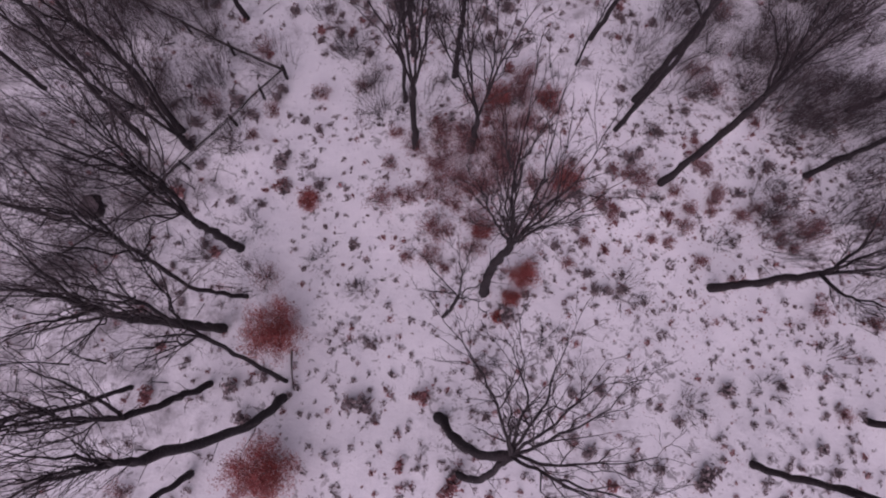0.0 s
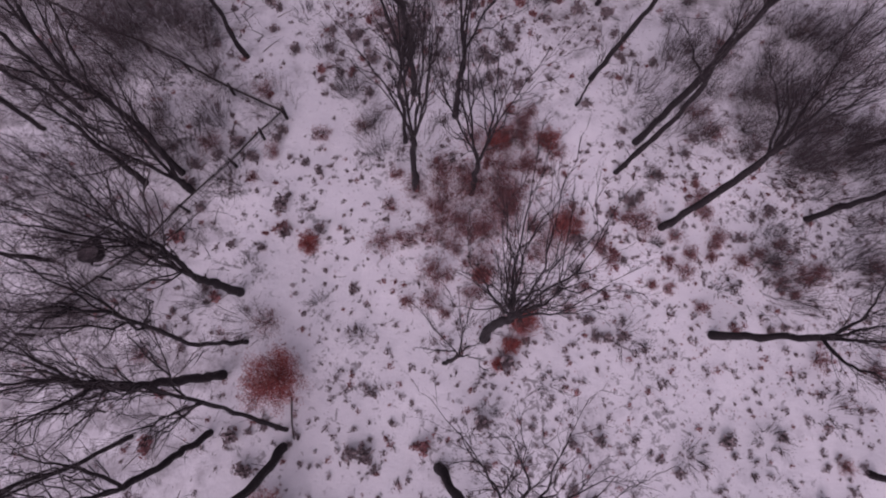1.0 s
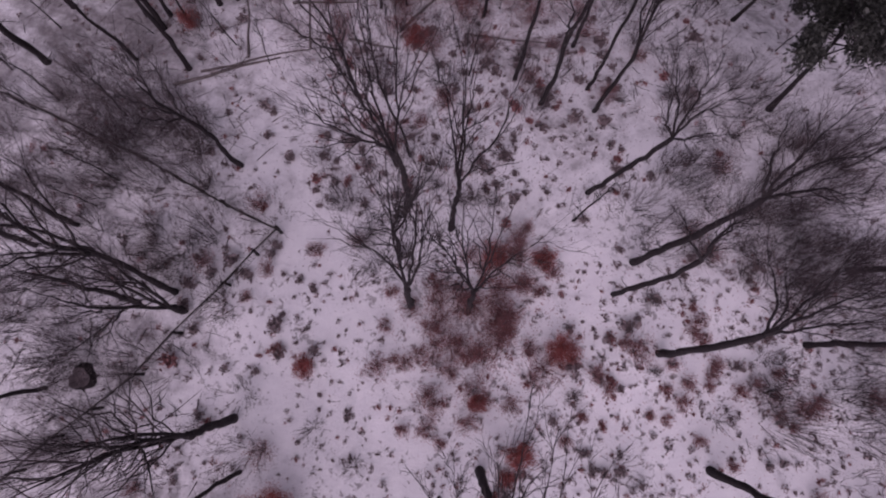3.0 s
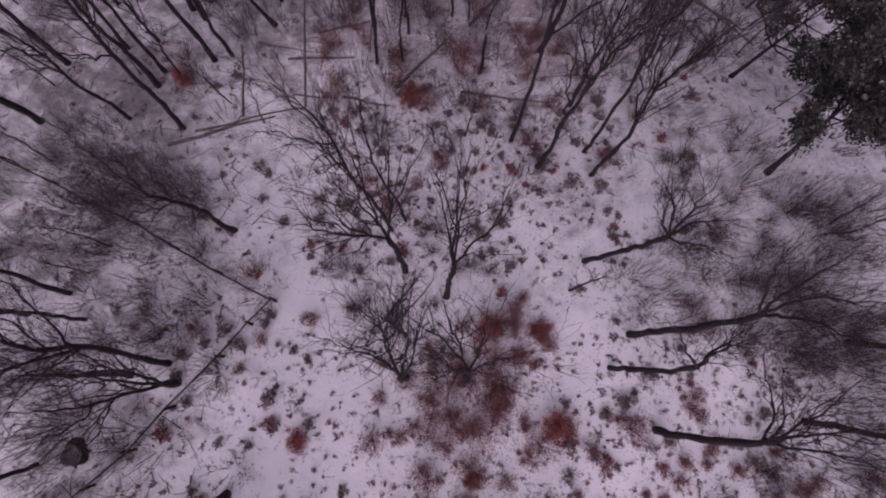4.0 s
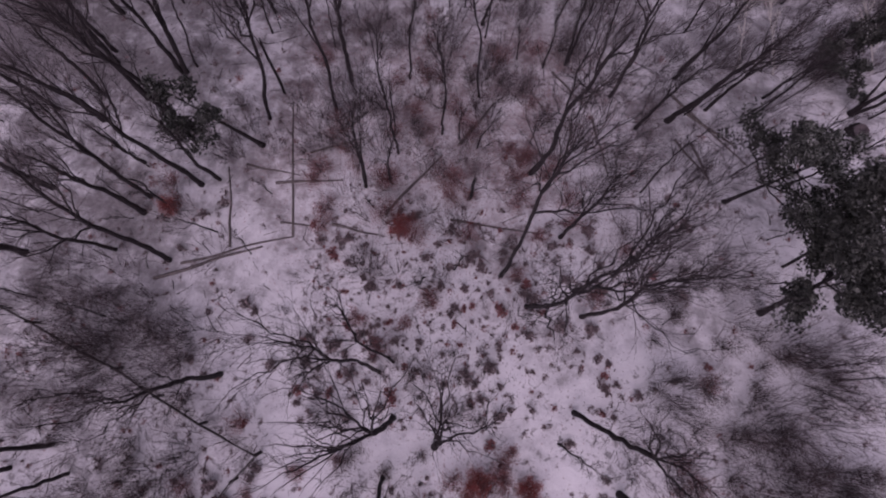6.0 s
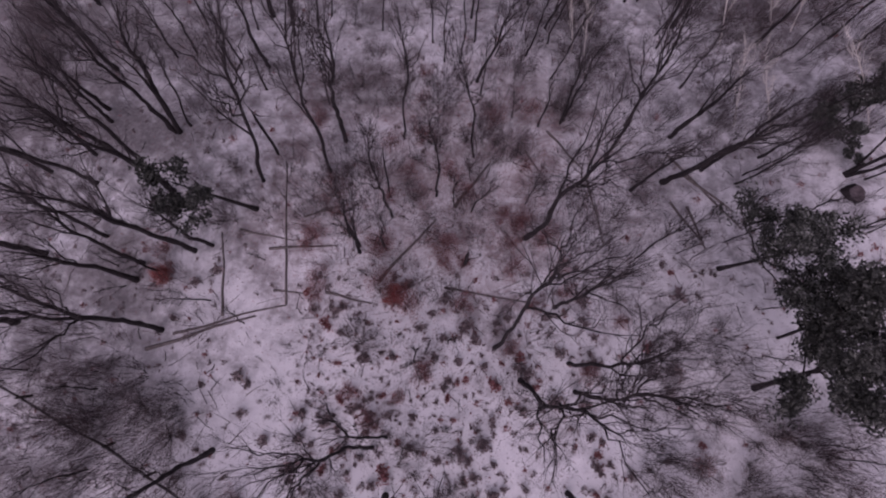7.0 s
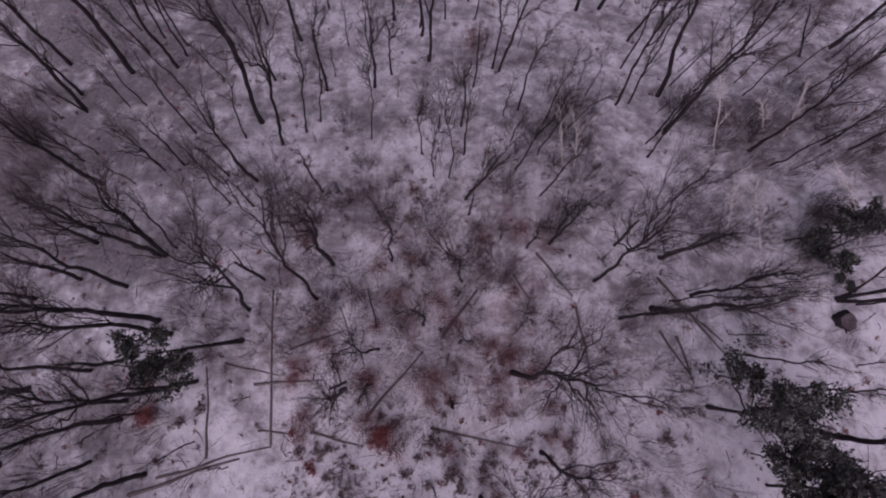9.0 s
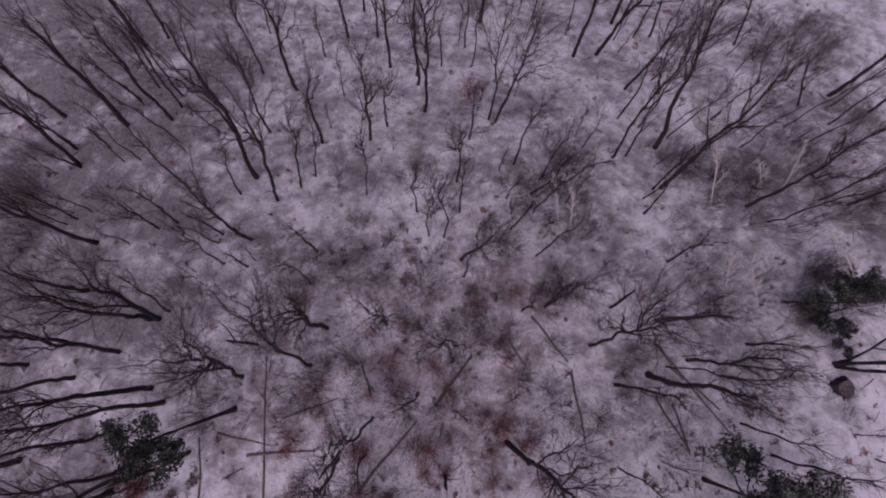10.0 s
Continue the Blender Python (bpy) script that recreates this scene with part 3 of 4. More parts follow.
forked_tree(10.99, 7.54, 0.32, [[(0.0, 0.0, 0.0), (0.1, 0.2, 4.7), (0.2, 0.6, 8.0)]], [((0.3, 1.4, 10.5), (0.3, 1.9, 13.1)), ((0.3, 1.5, 8.9), (-0.6, 3.0, 9.7)), ((0.3, 1.5, 9.5), (-0.2, 3.1, 10.3)), ((0.3, 1.7, 11.0), (0.2, 2.8, 12.5)), ((0.2, 0.8, 11.1), (0.2, 0.7, 13.1))], 926)
forked_tree(10.27, 11.80, 0.29, [[(0.0, 0.0, 0.0), (-0.0, 0.0, 7.5), (-0.0, 0.2, 10.7)]], [((-0.1, 0.5, 12.7), (-0.0, 0.3, 15.3)), ((-0.2, 0.9, 12.7), (-0.3, 1.4, 14.5)), ((-0.1, 0.8, 11.7), (-0.3, 1.4, 12.9)), ((0.0, -0.0, 12.7), (0.0, -0.6, 14.3))], 927)
forked_tree(12.53, 2.71, 0.34, [[(0.0, 0.0, 0.0), (0.0, -0.2, 3.9), (0.1, -0.3, 6.8)]], [((0.0, -0.1, 8.4), (-0.1, 0.4, 10.7)), ((0.1, -0.5, 8.0), (0.1, -0.7, 10.6)), ((-0.1, -1.1, 7.6), (0.1, -1.7, 9.7)), ((-0.0, 0.1, 8.2), (-0.5, 1.5, 10.4))], 928)
forked_tree(8.54, 15.37, 0.25, [[(0.0, 0.0, 0.0), (0.2, -0.4, 5.5), (0.3, -0.6, 9.0)]], [((-0.3, 0.4, 10.8), (-0.7, 1.0, 12.0)), ((0.2, -0.4, 10.9), (-0.1, 0.1, 13.1)), ((0.3, -0.6, 10.9), (0.5, -1.1, 13.2)), ((0.4, -1.1, 10.2), (0.6, -1.9, 12.5)), ((-0.2, 0.1, 9.8), (-0.3, 0.4, 11.4))], 929)
forked_tree(1.11, 1.61, 0.17, [[(0.0, 0.0, 0.0), (0.3, 0.3, 5.2)]], [((0.1, 1.5, 5.2), (-0.2, 2.5, 5.2)), ((-0.5, 1.1, 5.2), (-1.3, 2.1, 5.2)), ((-0.3, 0.5, 5.2), (-1.4, 0.4, 5.2)), ((0.9, 0.8, 5.2), (1.5, 1.3, 5.2)), ((0.5, 1.5, 5.2), (0.7, 2.3, 5.2)), ((0.8, 0.1, 5.2), (1.0, -0.3, 5.2))], 930, (9, 4, 2))
forked_tree(9.24, 10.30, 0.25, [[(0.0, 0.0, 0.0), (0.0, 0.0, 6.9), (0.0, 0.2, 8.7)]], [((-0.0, 0.8, 10.4), (-0.1, 1.4, 12.1)), ((-0.4, 0.8, 9.5), (-1.2, 1.5, 10.3)), ((0.0, 0.4, 10.0), (-0.0, 0.7, 12.1))], 931)
forked_tree(0.81, -2.51, 0.38, [[(0.0, 0.0, 0.0), (0.8, -0.7, 3.4), (1.3, -0.5, 6.4), (1.7, -0.2, 7.9)], [(0.5, -2.0, 0.4), (1.2, -1.9, 2.9), (1.5, -0.7, 6.9), (1.7, -0.2, 7.9)]], [((1.0, 1.3, 10.2), (0.2, 2.9, 12.4)), ((2.2, 1.1, 9.9), (2.5, 3.0, 12.4)), ((2.0, 1.3, 9.9), (1.1, 2.8, 11.9)), ((2.7, 0.6, 10.1), (3.3, 1.8, 11.9)), ((2.3, -0.3, 9.4), (4.1, 0.6, 12.4)), ((2.4, -0.4, 9.4), (3.6, -0.2, 11.9)), ((1.4, 0.9, 9.7), (1.1, 1.7, 10.9)), ((2.5, 1.0, 9.9), (2.9, 2.2, 11.9))], 912, (9, 4, 2))
forked_tree(2.62, 9.54, 0.30, [[(0.0, 0.0, 0.0), (-0.1, 0.4, 2.1), (-0.0, 0.7, 2.6)]], [((-0.9, 0.7, 8.3), (-1.5, 1.3, 13.3)), ((-1.1, 2.1, 4.6), (-2.3, 2.5, 8.8)), ((0.8, 1.2, 7.3), (1.6, 1.5, 10.8)), ((0.6, 2.2, 4.6), (0.3, 3.4, 9.3)), ((-0.5, 2.1, 5.6), (-0.9, 2.3, 12.3))], 913, (9, 4, 2))
forked_tree(1.84, 13.74, 0.30, [[(0.0, 0.0, 0.0), (0.1, 0.9, 4.9)]], [((1.2, 1.8, 7.9), (1.6, 2.8, 11.4)), ((-0.1, 2.5, 8.4), (-0.2, 3.9, 11.9)), ((-0.4, 2.0, 7.9), (-0.8, 2.9, 10.9)), ((0.2, 2.1, 7.9), (0.4, 3.1, 11.4))], 914, (9, 4, 2))
forked_tree(-0.17, 15.10, 0.30, [[(0.0, 0.0, 0.0), (-0.2, 0.1, 4.9), (-0.5, 0.2, 7.4)]], [((-1.2, 1.7, 10.9), (-1.7, 2.3, 14.9)), ((-1.9, -0.3, 10.4), (-3.0, -0.8, 13.4)), ((-1.8, 0.1, 10.4), (-2.2, 0.4, 13.4)), ((-1.2, 0.7, 9.9), (-1.9, 0.9, 13.4)), ((-0.4, 1.2, 10.9), (-0.4, 2.2, 14.4))], 915, (9, 4, 2))
forked_tree(-0.11, 9.90, 0.32, [[(0.0, 0.0, 0.0), (-0.1, 0.1, 4.2), (-0.1, 0.2, 6.2)]], [((-0.4, 1.2, 9.7), (-0.3, 2.1, 14.7)), ((0.3, 1.5, 9.7), (-0.1, 1.8, 14.7)), ((-0.7, 0.9, 8.2), (-2.0, 1.6, 11.7)), ((-0.4, 1.7, 10.7), (-0.9, 2.1, 14.2)), ((0.4, 0.6, 8.2), (0.3, 1.8, 12.7))], 916, (9, 4, 2))


# ---- broken trunks ----
def snag(x, y, dx, dy, h, dia):
    root = new("snag")
    root.location = (x, y, ground_at(x, y) - 0.12)
    s = np.linspace(0, 1, 7)
    p = np.stack([dx * s + 0.05 * np.sin(6 * s), dy * s, h * s], 1)
    rad = dia / 2 * (1 - 0.3 * s)
    rad[-1] *= 0.55
    part("trunk", mesh_from("trunk", *tubes(p[None], rad[None], 10), BARK), root)
    for path, r in zip(*shoots(np.random.default_rng(int(x * 10) + 90), p[None], rad[None], 3, 0.4, 0.3, (35, 70), 0.1, 4, 0.03)):
        part("branch_stub", mesh_from("branch_stub", *tubes(path[None], np.maximum(r, 0.01)[None], 5), BARK), root)
    tagged(root, "broken dead tree trunk standing in the snow", "snag", "broken trunks")


snag(4.02, 26.94, -0.03, 0.02, 4.0, 0.22)
snag(-7.20, 34.20, 0.12, 0.10, 6.3, 0.19)
snag(14.77, 36.41, -0.16, 0.55, 4.9, 0.20)
snag(-0.29, 31.19, -0.21, 2.01, 3.4, 0.10)
snag(-1.94, 28.13, 0.09, -0.08, 7.2, 0.15)


# ---- evergreens ----
def leaf_cloud(rng, centres, sizes, per, leaf, flat=0.75):
    """Small folded leaves scattered through clumps. Vertices and quads."""
    k = len(centres)
    d = rng.normal(size=(k, per, 3))
    d /= np.linalg.norm(d, axis=2, keepdims=True)
    r = rng.uniform(0, 1, (k, per, 1)) ** 0.45
    at = centres[:, None] + d * r * sizes[:, None, None] * np.array([1, 1, flat])
    at = at.reshape(-1, 3)
    m = len(at)
    a, b = rng.normal(size=(m, 3)), rng.normal(size=(m, 3))
    a /= np.linalg.norm(a, axis=1, keepdims=True)
    b -= (a * b).sum(1, keepdims=True) * a
    b /= np.linalg.norm(b, axis=1, keepdims=True)
    size = leaf * rng.uniform(0.6, 1.4, (m, 1))
    v = np.stack([at - a * size, at + b * size * 0.45, at + a * size, at - b * size * 0.45], 1)
    return v.reshape(-1, 3), np.arange(m * 4).reshape(-1, 4)


def evergreen(x, y, dx, dy, h, dia, spread, seed, low=0.42, glints=10, per=110, limbs=20):
    rng = np.random.default_rng(seed)
    root = new("evergreen_tree")
    root.location = (x, y, ground_at(x, y) - 0.1)
    s = np.linspace(0, 1, 10)
    p = np.stack([dx * s, dy * s, h * s], 1)
    rad = dia / 2 * (1 - 0.9 * s) * (1 + 0.4 * np.exp(-s * h / 0.3))
    part("trunk", mesh_from("trunk", *tubes(p[None], rad[None], 10), BARK), root)
    lim, lr = shoots(rng, p[None], rad[None], limbs, low, spread / h * 1.15, (50, 85), 0.12, 6, 0.018)
    for path, r in zip(lim, lr):
        part("limb", mesh_from("limb", *tubes(path[None], np.maximum(r, 0.008)[None], 5), BARK), root)
    b, br = shoots(rng, lim, lr, 5, 0.35, 0.4, (30, 60), 0.1, 4, 0.012)
    part("crown", mesh_from("crown", *tubes(b, np.maximum(br, 0.006), 3), TWIG), root)
    tips = np.concatenate([b[:, -1], lim[:, -1], b[:, 2]])
    sizes = rng.uniform(0.25, 0.6, len(tips)) * spread / 2.3
    v, f = leaf_cloud(rng, tips, sizes, per, 0.1)
    part("foliage", mesh_from("foliage", v, f, GREEN), root, "dense dark green foliage")
    # paler leaves over the upper tips: light on the crown, put in as colour
    high = tips[tips[:, 2] > np.quantile(tips[:, 2], 0.4)] + np.array([0, 0, 0.18])
    v, f = leaf_cloud(rng, high, np.full(len(high), 0.3), glints, 0.055)
    part("highlight_foliage", mesh_from("foliage", v, f, GLINT), root, "grey-green upper leaves coloured pale as highlights")
    tagged(root, "dark green evergreen with pale highlight leaves among bare trees", "tree", "evergreens")


evergreen(18.5, 26.6, 0.7, -0.1, 8.2, 0.24, 2.8, 21, 0.4, 60, 62, 18)
evergreen(18.6, 20.1, 0.3, 2.0, 9.2, 0.3, 3.1, 25, 0.46, 6, 150)
evergreen(28.0, 35.8, 0.2, 0.5, 4.2, 0.16, 2.0, 27, 0.2, 14, 70, 14)
evergreen(-8.1, 30.5, -1.75, -0.8, 8.3, 0.28, 2.0, 23, 0.6, 3, 34, 11)


# ---- shrubs that keep their dry leaves ----
SHRUBS = {"n": 0}
SHRUB_KINDS = ((DULL, "low twiggy grey-brown shrub poking through the snow"), (FADED, "faded reddish-brown shrub with dry leaves in snow"), (RUST, "rust-red shrub full of dry leaves in snow"))


def leafy_shrub(x, y, r, tone):
    SHRUBS["n"] += 1
    rng = np.random.default_rng(5000 + SHRUBS["n"])
    mat, text = SHRUB_KINDS[tone]
    root = new("shrub")
    root.location = (x, y, ground_at(x, y) - 0.04)
    k = 9 + int(r * (6, 6, 16)[tone])
    turn, out = np.arange(k) * 2.4 + rng.uniform(0, 1.2, k), np.sqrt(rng.uniform(0.02, 0.85, k)) * r
    tall = r * rng.uniform(0.9, 1.6, k) * (1.15 - 0.5 * out / r)
    s = np.linspace(0, 1, 5)[None, :, None]
    end = np.stack([np.cos(turn) * out, np.sin(turn) * out, tall], 1)
    stems = end[:, None] * s + rng.normal(size=(k, 5, 3)) * 0.03 * r * s
    sr = 0.012 * (1 - 0.7 * s[..., 0]) * np.ones((k, 1)) * (0.6 + 0.5 * r)
    t, tr = shoots(rng, stems, sr, 6, 0.25, 0.4, (25, 60), 0.1, 2, 0.012)
    e, er = shoots(rng, t, np.maximum(tr, 0.004), 1, 0.3, 0.5, (25, 60), 0.1, 2, 0.012)
    tagged(part("branchwork", mesh_from("branchwork", *joined([tubes(stems, sr, 3, True), tubes(t, np.maximum(tr, 0.005), 3, True), tubes(e, np.maximum(er, 0.0045), 3, True)]), TWIG), root, "thin dark stems"), kind="stuff")
    tips = np.concatenate([t[:, -1], e[:, -1], (t[:, 0] + t[:, 1]) / 2])
    per = int((1.8, 3.6, 8.0)[tone] * (0.9 + 1.2 * r * r))
    v, f = leaf_cloud(rng, tips, np.full(len(tips), 0.12 + 0.15 * r), per, (0.030, 0.029, 0.031)[tone])
    tagged(part("foliage", mesh_from("foliage", v, f, mat), root), kind="stuff")
    tagged(root, text, "shrub", "shrubs")


leafy_shrub(-7.66, 15.14, 0.72, 1)
leafy_shrub(-6.05, 1.0, 1.4, 2)
leafy_shrub(-5.85, -4.35, 1.48, 2)
leafy_shrub(-5.09, 7.14, 0.55, 2)
leafy_shrub(-4.69, 12.74, 0.47, 1)
leafy_shrub(-6.32, 7.87, 0.35, 1)
leafy_shrub(-1.35, 8.96, 0.38, 1)
leafy_shrub(-1.10, 10.58, 0.44, 1)
leafy_shrub(-0.92, 7.41, 0.35, 1)
leafy_shrub(-2.83, 13.20, 0.39, 1)
leafy_shrub(-7.13, 11.75, 0.44, 1)
leafy_shrub(-7.90, 10.37, 0.37, 1)
leafy_shrub(-6.66, 3.49, 0.77, 1)
leafy_shrub(4.54, 3.38, 0.82, 2)
leafy_shrub(4.01, 2.33, 0.39, 2)
leafy_shrub(3.41, 1.54, 0.28, 2)
leafy_shrub(2.84, 5.50, 0.46, 2)
leafy_shrub(3.84, 12.23, 0.80, 2)
leafy_shrub(4.91, 12.36, 0.58, 1)
leafy_shrub(6.14, 11.95, 0.62, 2)
leafy_shrub(6.63, 7.74, 0.87, 2)
leafy_shrub(1.12, 9.14, 0.87, 1)
leafy_shrub(8.07, 6.71, 0.47, 1)
leafy_shrub(-10.07, 12.09, 0.66, 1)
leafy_shrub(-12.83, 27.92, 0.97, 1)
leafy_shrub(3.01, 7.53, 1.11, 1)
leafy_shrub(1.72, 8.07, 0.98, 1)
leafy_shrub(7.05, 5.70, 0.47, 0)
leafy_shrub(0.95, 10.99, 0.60, 1)
leafy_shrub(4.23, 11.95, 0.90, 0)
leafy_shrub(5.95, 11.88, 0.66, 0)
leafy_shrub(-2.68, 13.07, 0.60, 0)
leafy_shrub(3.85, 9.11, 0.70, 1)
leafy_shrub(0.66, 8.90, 0.57, 1)
leafy_shrub(2.70, 5.98, 0.83, 1)
leafy_shrub(-4.17, 25.33, 0.68, 1)
leafy_shrub(0.08, 25.19, 0.72, 2)
leafy_shrub(9.57, 25.17, 0.74, 1)
leafy_shrub(-12.80, 26.52, 0.74, 2)
leafy_shrub(-3.18, 30.25, 0.71, 1)
leafy_shrub(3.14, 28.09, 1.03, 1)
leafy_shrub(-2.05, 20.05, 0.65, 1)
leafy_shrub(-1.12, 18.66, 0.81, 1)
leafy_shrub(1.65, 20.89, 0.72, 1)
leafy_shrub(15.15, 16.61, 0.67, 1)
leafy_shrub(5.78, 23.96, 0.98, 0)
leafy_shrub(10.71, 20.58, 0.65, 0)
leafy_shrub(13.37, 20.83, 0.66, 0)
leafy_shrub(14.13, 20.13, 0.73, 0)
leafy_shrub(1.66, 21.28, 0.54, 1)
leafy_shrub(0.30, 19.85, 0.47, 1)
leafy_shrub(12.00, 6.27, 0.43, 1)
leafy_shrub(13.17, 6.63, 0.38, 1)
leafy_shrub(11.47, 7.08, 0.38, 1)
leafy_shrub(10.57, 6.83, 0.37, 0)
leafy_shrub(11.65, 5.48, 0.48, 1)
leafy_shrub(16.91, 5.11, 0.80, 1)
leafy_shrub(16.56, 1.60, 0.56, 1)
leafy_shrub(13.18, 13.17, 0.65, 1)
leafy_shrub(13.76, 12.18, 0.67, 1)
leafy_shrub(12.17, 3.92, 0.34, 1)
leafy_shrub(0.52, 4.33, 0.54, 1)
leafy_shrub(16.53, -2.44, 0.35, 1)
leafy_shrub(-11.37, -5.10, 0.56, 1)
leafy_shrub(-12.07, 2.01, 0.41, 1)
leafy_shrub(-0.69, 26.01, 1.05, 1)
leafy_shrub(-4.24, 26.21, 0.89, 1)
leafy_shrub(2.55, 33.14, 0.92, 0)
leafy_shrub(-3.46, 31.54, 1.11, 1)
leafy_shrub(-1.55, 33.17, 0.93, 0)
leafy_shrub(-9.62, 33.22, 0.97, 0)
leafy_shrub(10.29, 31.45, 1.11, 0)
leafy_shrub(13.10, 29.85, 1.12, 0)
leafy_shrub(2.52, 46.57, 1.07, 0)
leafy_shrub(6.50, 53.54, 1.45, 1)
leafy_shrub(12.76, 47.12, 1.50, 0)
leafy_shrub(12.24, 44.94, 1.5, 0)
leafy_shrub(13.58, 44.29, 1.4, 0)
leafy_shrub(11.34, 45.85, 1.2, 0)
leafy_shrub(30.84, 58.12, 2.2, 0)
leafy_shrub(34.35, 58.89, 2.3, 0)
leafy_shrub(35.76, 56.89, 2.0, 0)
leafy_shrub(23.92, 46.11, 1.8, 0)
leafy_shrub(26.56, 45.16, 2.0, 0)
leafy_shrub(31.32, 45.65, 2.0, 0)
leafy_shrub(34.79, 43.80, 2.0, 0)
leafy_shrub(28.83, 38.68, 1.8, 0)
leafy_shrub(-23.82, 44.50, 1.8, 0)
leafy_shrub(-23.31, 40.35, 1.6, 0)
leafy_shrub(-4.17, 39.93, 1.3, 0)
leafy_shrub(-2.28, 39.51, 1.4, 0)
leafy_shrub(29.91, 52.76, 1.50, 0)
leafy_shrub(1.22, 31.18, 1.09, 0)
leafy_shrub(4.60, 33.13, 1.28, 0)
leafy_shrub(-4.54, 28.76, 1.10, 1)
leafy_shrub(14.87, 32.39, 0.96, 0)
leafy_shrub(-9.63, 41.64, 0.88, 0)
leafy_shrub(-11.09, 17.97, 1.50, 0)
leafy_shrub(-15.56, 18.80, 1.30, 0)
leafy_shrub(-12.74, 19.48, 1.50, 0)
leafy_shrub(-17.11, 20.49, 1.49, 0)
leafy_shrub(16.27, 18.41, 1.00, 0)
leafy_shrub(13.68, 12.03, 0.77, 0)
leafy_shrub(-2.18, 13.50, 0.90, 0)


thick = random.Random(31)
for count, cx, cy, wide, tone, small, large in ((28, 3.3, 8.6, 2.1, 1, 0.4, 0.95), (12, 4.3, 10.6, 1.7, 1, 0.4, 0.9), (6, 2.0, 13.0, 1.6, 0, 0.3, 0.75), (7, 1.4, 6.0, 1.2, 1, 0.3, 0.7), (8, 3.0, 17.0, 2.0, 0, 0.3, 0.75), (16, 12.5, 5.5, 2.6, 1, 0.2, 0.42), (12, 17.0, 4.5, 2.4, 1, 0.25, 0.5), (26, 2.5, 30.5, 4.5, 1, 0.5, 1.1), (18, 4.0, 37.0, 5.0, 0, 0.5, 1.2), (24, 18.5, 13.5, 3.0, 0, 0.6, 1.3), (10, -13.5, 13.0, 2.5, 0, 0.5, 1.0), (10, 15.0, 20.5, 2.8, 0, 0.5, 1.0), (8, 9.0, 27.0, 3.0, 1, 0.4, 0.9)):
    for _ in range(count):
        leafy_shrub(thick.gauss(cx, wide), thick.gauss(cy, wide), thick.uniform(small, large), tone)


FAR_BRUSH = ([], [])


def brush(x, y, r, tall):
    """A thicket of thin upright stems; those down in the far wood are gathered into one."""
    SHRUBS["n"] += 1
    rng = np.random.default_rng(5000 + SHRUBS["n"])
    k = 28
    turn, foot, out = rng.uniform(0, 6.28, k), rng.uniform(0, 0.7, k) ** 0.7 * r, rng.uniform(0.2, 0.7, k) * r
    base = np.stack([np.cos(turn) * foot, np.sin(turn) * foot, 0 * turn], 1)
    base[:, 2] = [ground_at(x + u, y + v) - ground_at(x, y) for u, v in base[:, :2]]
    rise = np.stack([np.cos(turn) * out, np.sin(turn) * out, tall * rng.uniform(0.5, 1.1, k)], 1)
    s = np.linspace(0, 1, 4)[None, :, None]
    stems = base[:, None] + rise[:, None] * s + rng.normal(size=(k, 4, 3)) * 0.04 * r * s
    sr = 0.013 * (1 - 0.6 * s[..., 0]) * np.ones((k, 1))
    t, tr = shoots(rng, stems, sr, 4, 0.25, 0.45, (20, 50), 0.1, 2, 0.012)
    e, er = shoots(rng, t, np.maximum(tr, 0.006), 2, 0.2, 0.6, (20, 50), 0.1, 2, 0.012)
    clump = tubes(stems, sr, 3, True)
    twigs = joined([tubes(t, np.maximum(tr, 0.006), 3, True), tubes(e, np.maximum(er, 0.005), 3, True)])
    at = np.array([x, y, ground_at(x, y) - 0.04])
    if y > 27:
        FAR_BRUSH[0].append((clump[0] + at, clump[1]))
        FAR_BRUSH[1].append((twigs[0] + at, twigs[1]))
        return
    root = new("brush")
    root.location = at
    tagged(part("stem_clump", mesh_from("stem_clump", *clump, BRUSHWOOD), root), kind="stuff")
    tagged(part("twig_spray", mesh_from("twig_spray", *twigs, BRUSHWOOD), root), kind="stuff")
    tagged(root, "tangled thicket of thin bare stems in snow", "brush", "thickets")


for count, cx, cy, wide in ((18, -15, 20, 3.2), (10, 18, 14, 2.6), (10, -14, 12, 2.5), (8, -14.5, 18.5, 2.6), (14, -14, 8, 3.0), (10, 22, 4, 2.5), (6, -19, 31, 4.0), (10, -17, 20.5, 2.2), (16, -17, 11, 3.0), (34, 19.5, 15.5, 3.0), (26, 19.5, 9, 3.0), (6, -19, 15, 2.5), (7, 22, 27, 3.0), (34, 3, 32, 5.0), (9, 0, 28, 3.5), (5, 10, 29, 2.5), (8, -5, 37, 4.0), (8, 11, 33, 3.0), (12, 23, 42, 4.0), (6, 30, 42, 2.5), (8, 28, 37, 3.0), (14, 32, 47, 4.0), (7, -21, 40, 3.0), (8, 11, 43, 2.0), (7, 25, 46, 1.4), (7, 32, 47, 1.8), (6, 36, 61, 1.8), (4, 13, 47, 1.3), (6, -25, 45, 2.0), (7, 27, 37, 1.3), (16, 3, 38, 4.5), (9, 23, 38, 3.0), (5, -13, 29, 3.0), (4, -1, 16, 1.5), (4, 12, 16, 1.8)):
    for _ in range(count):
        brush(thick.gauss(cx, wide), thick.gauss(cy, wide), thick.uniform(0.7, 1.5), thick.uniform(1.2, 3.2))
brush(8.88, 2.70, 0.98, 0.9)
brush(-2.62, 2.75, 0.56, 0.7)
brush(-4.50, 4.35, 0.58, 0.7)
brush(17.62, 9.65, 1.03, 0.9)
brush(15.58, 7.32, 0.97, 0.7)
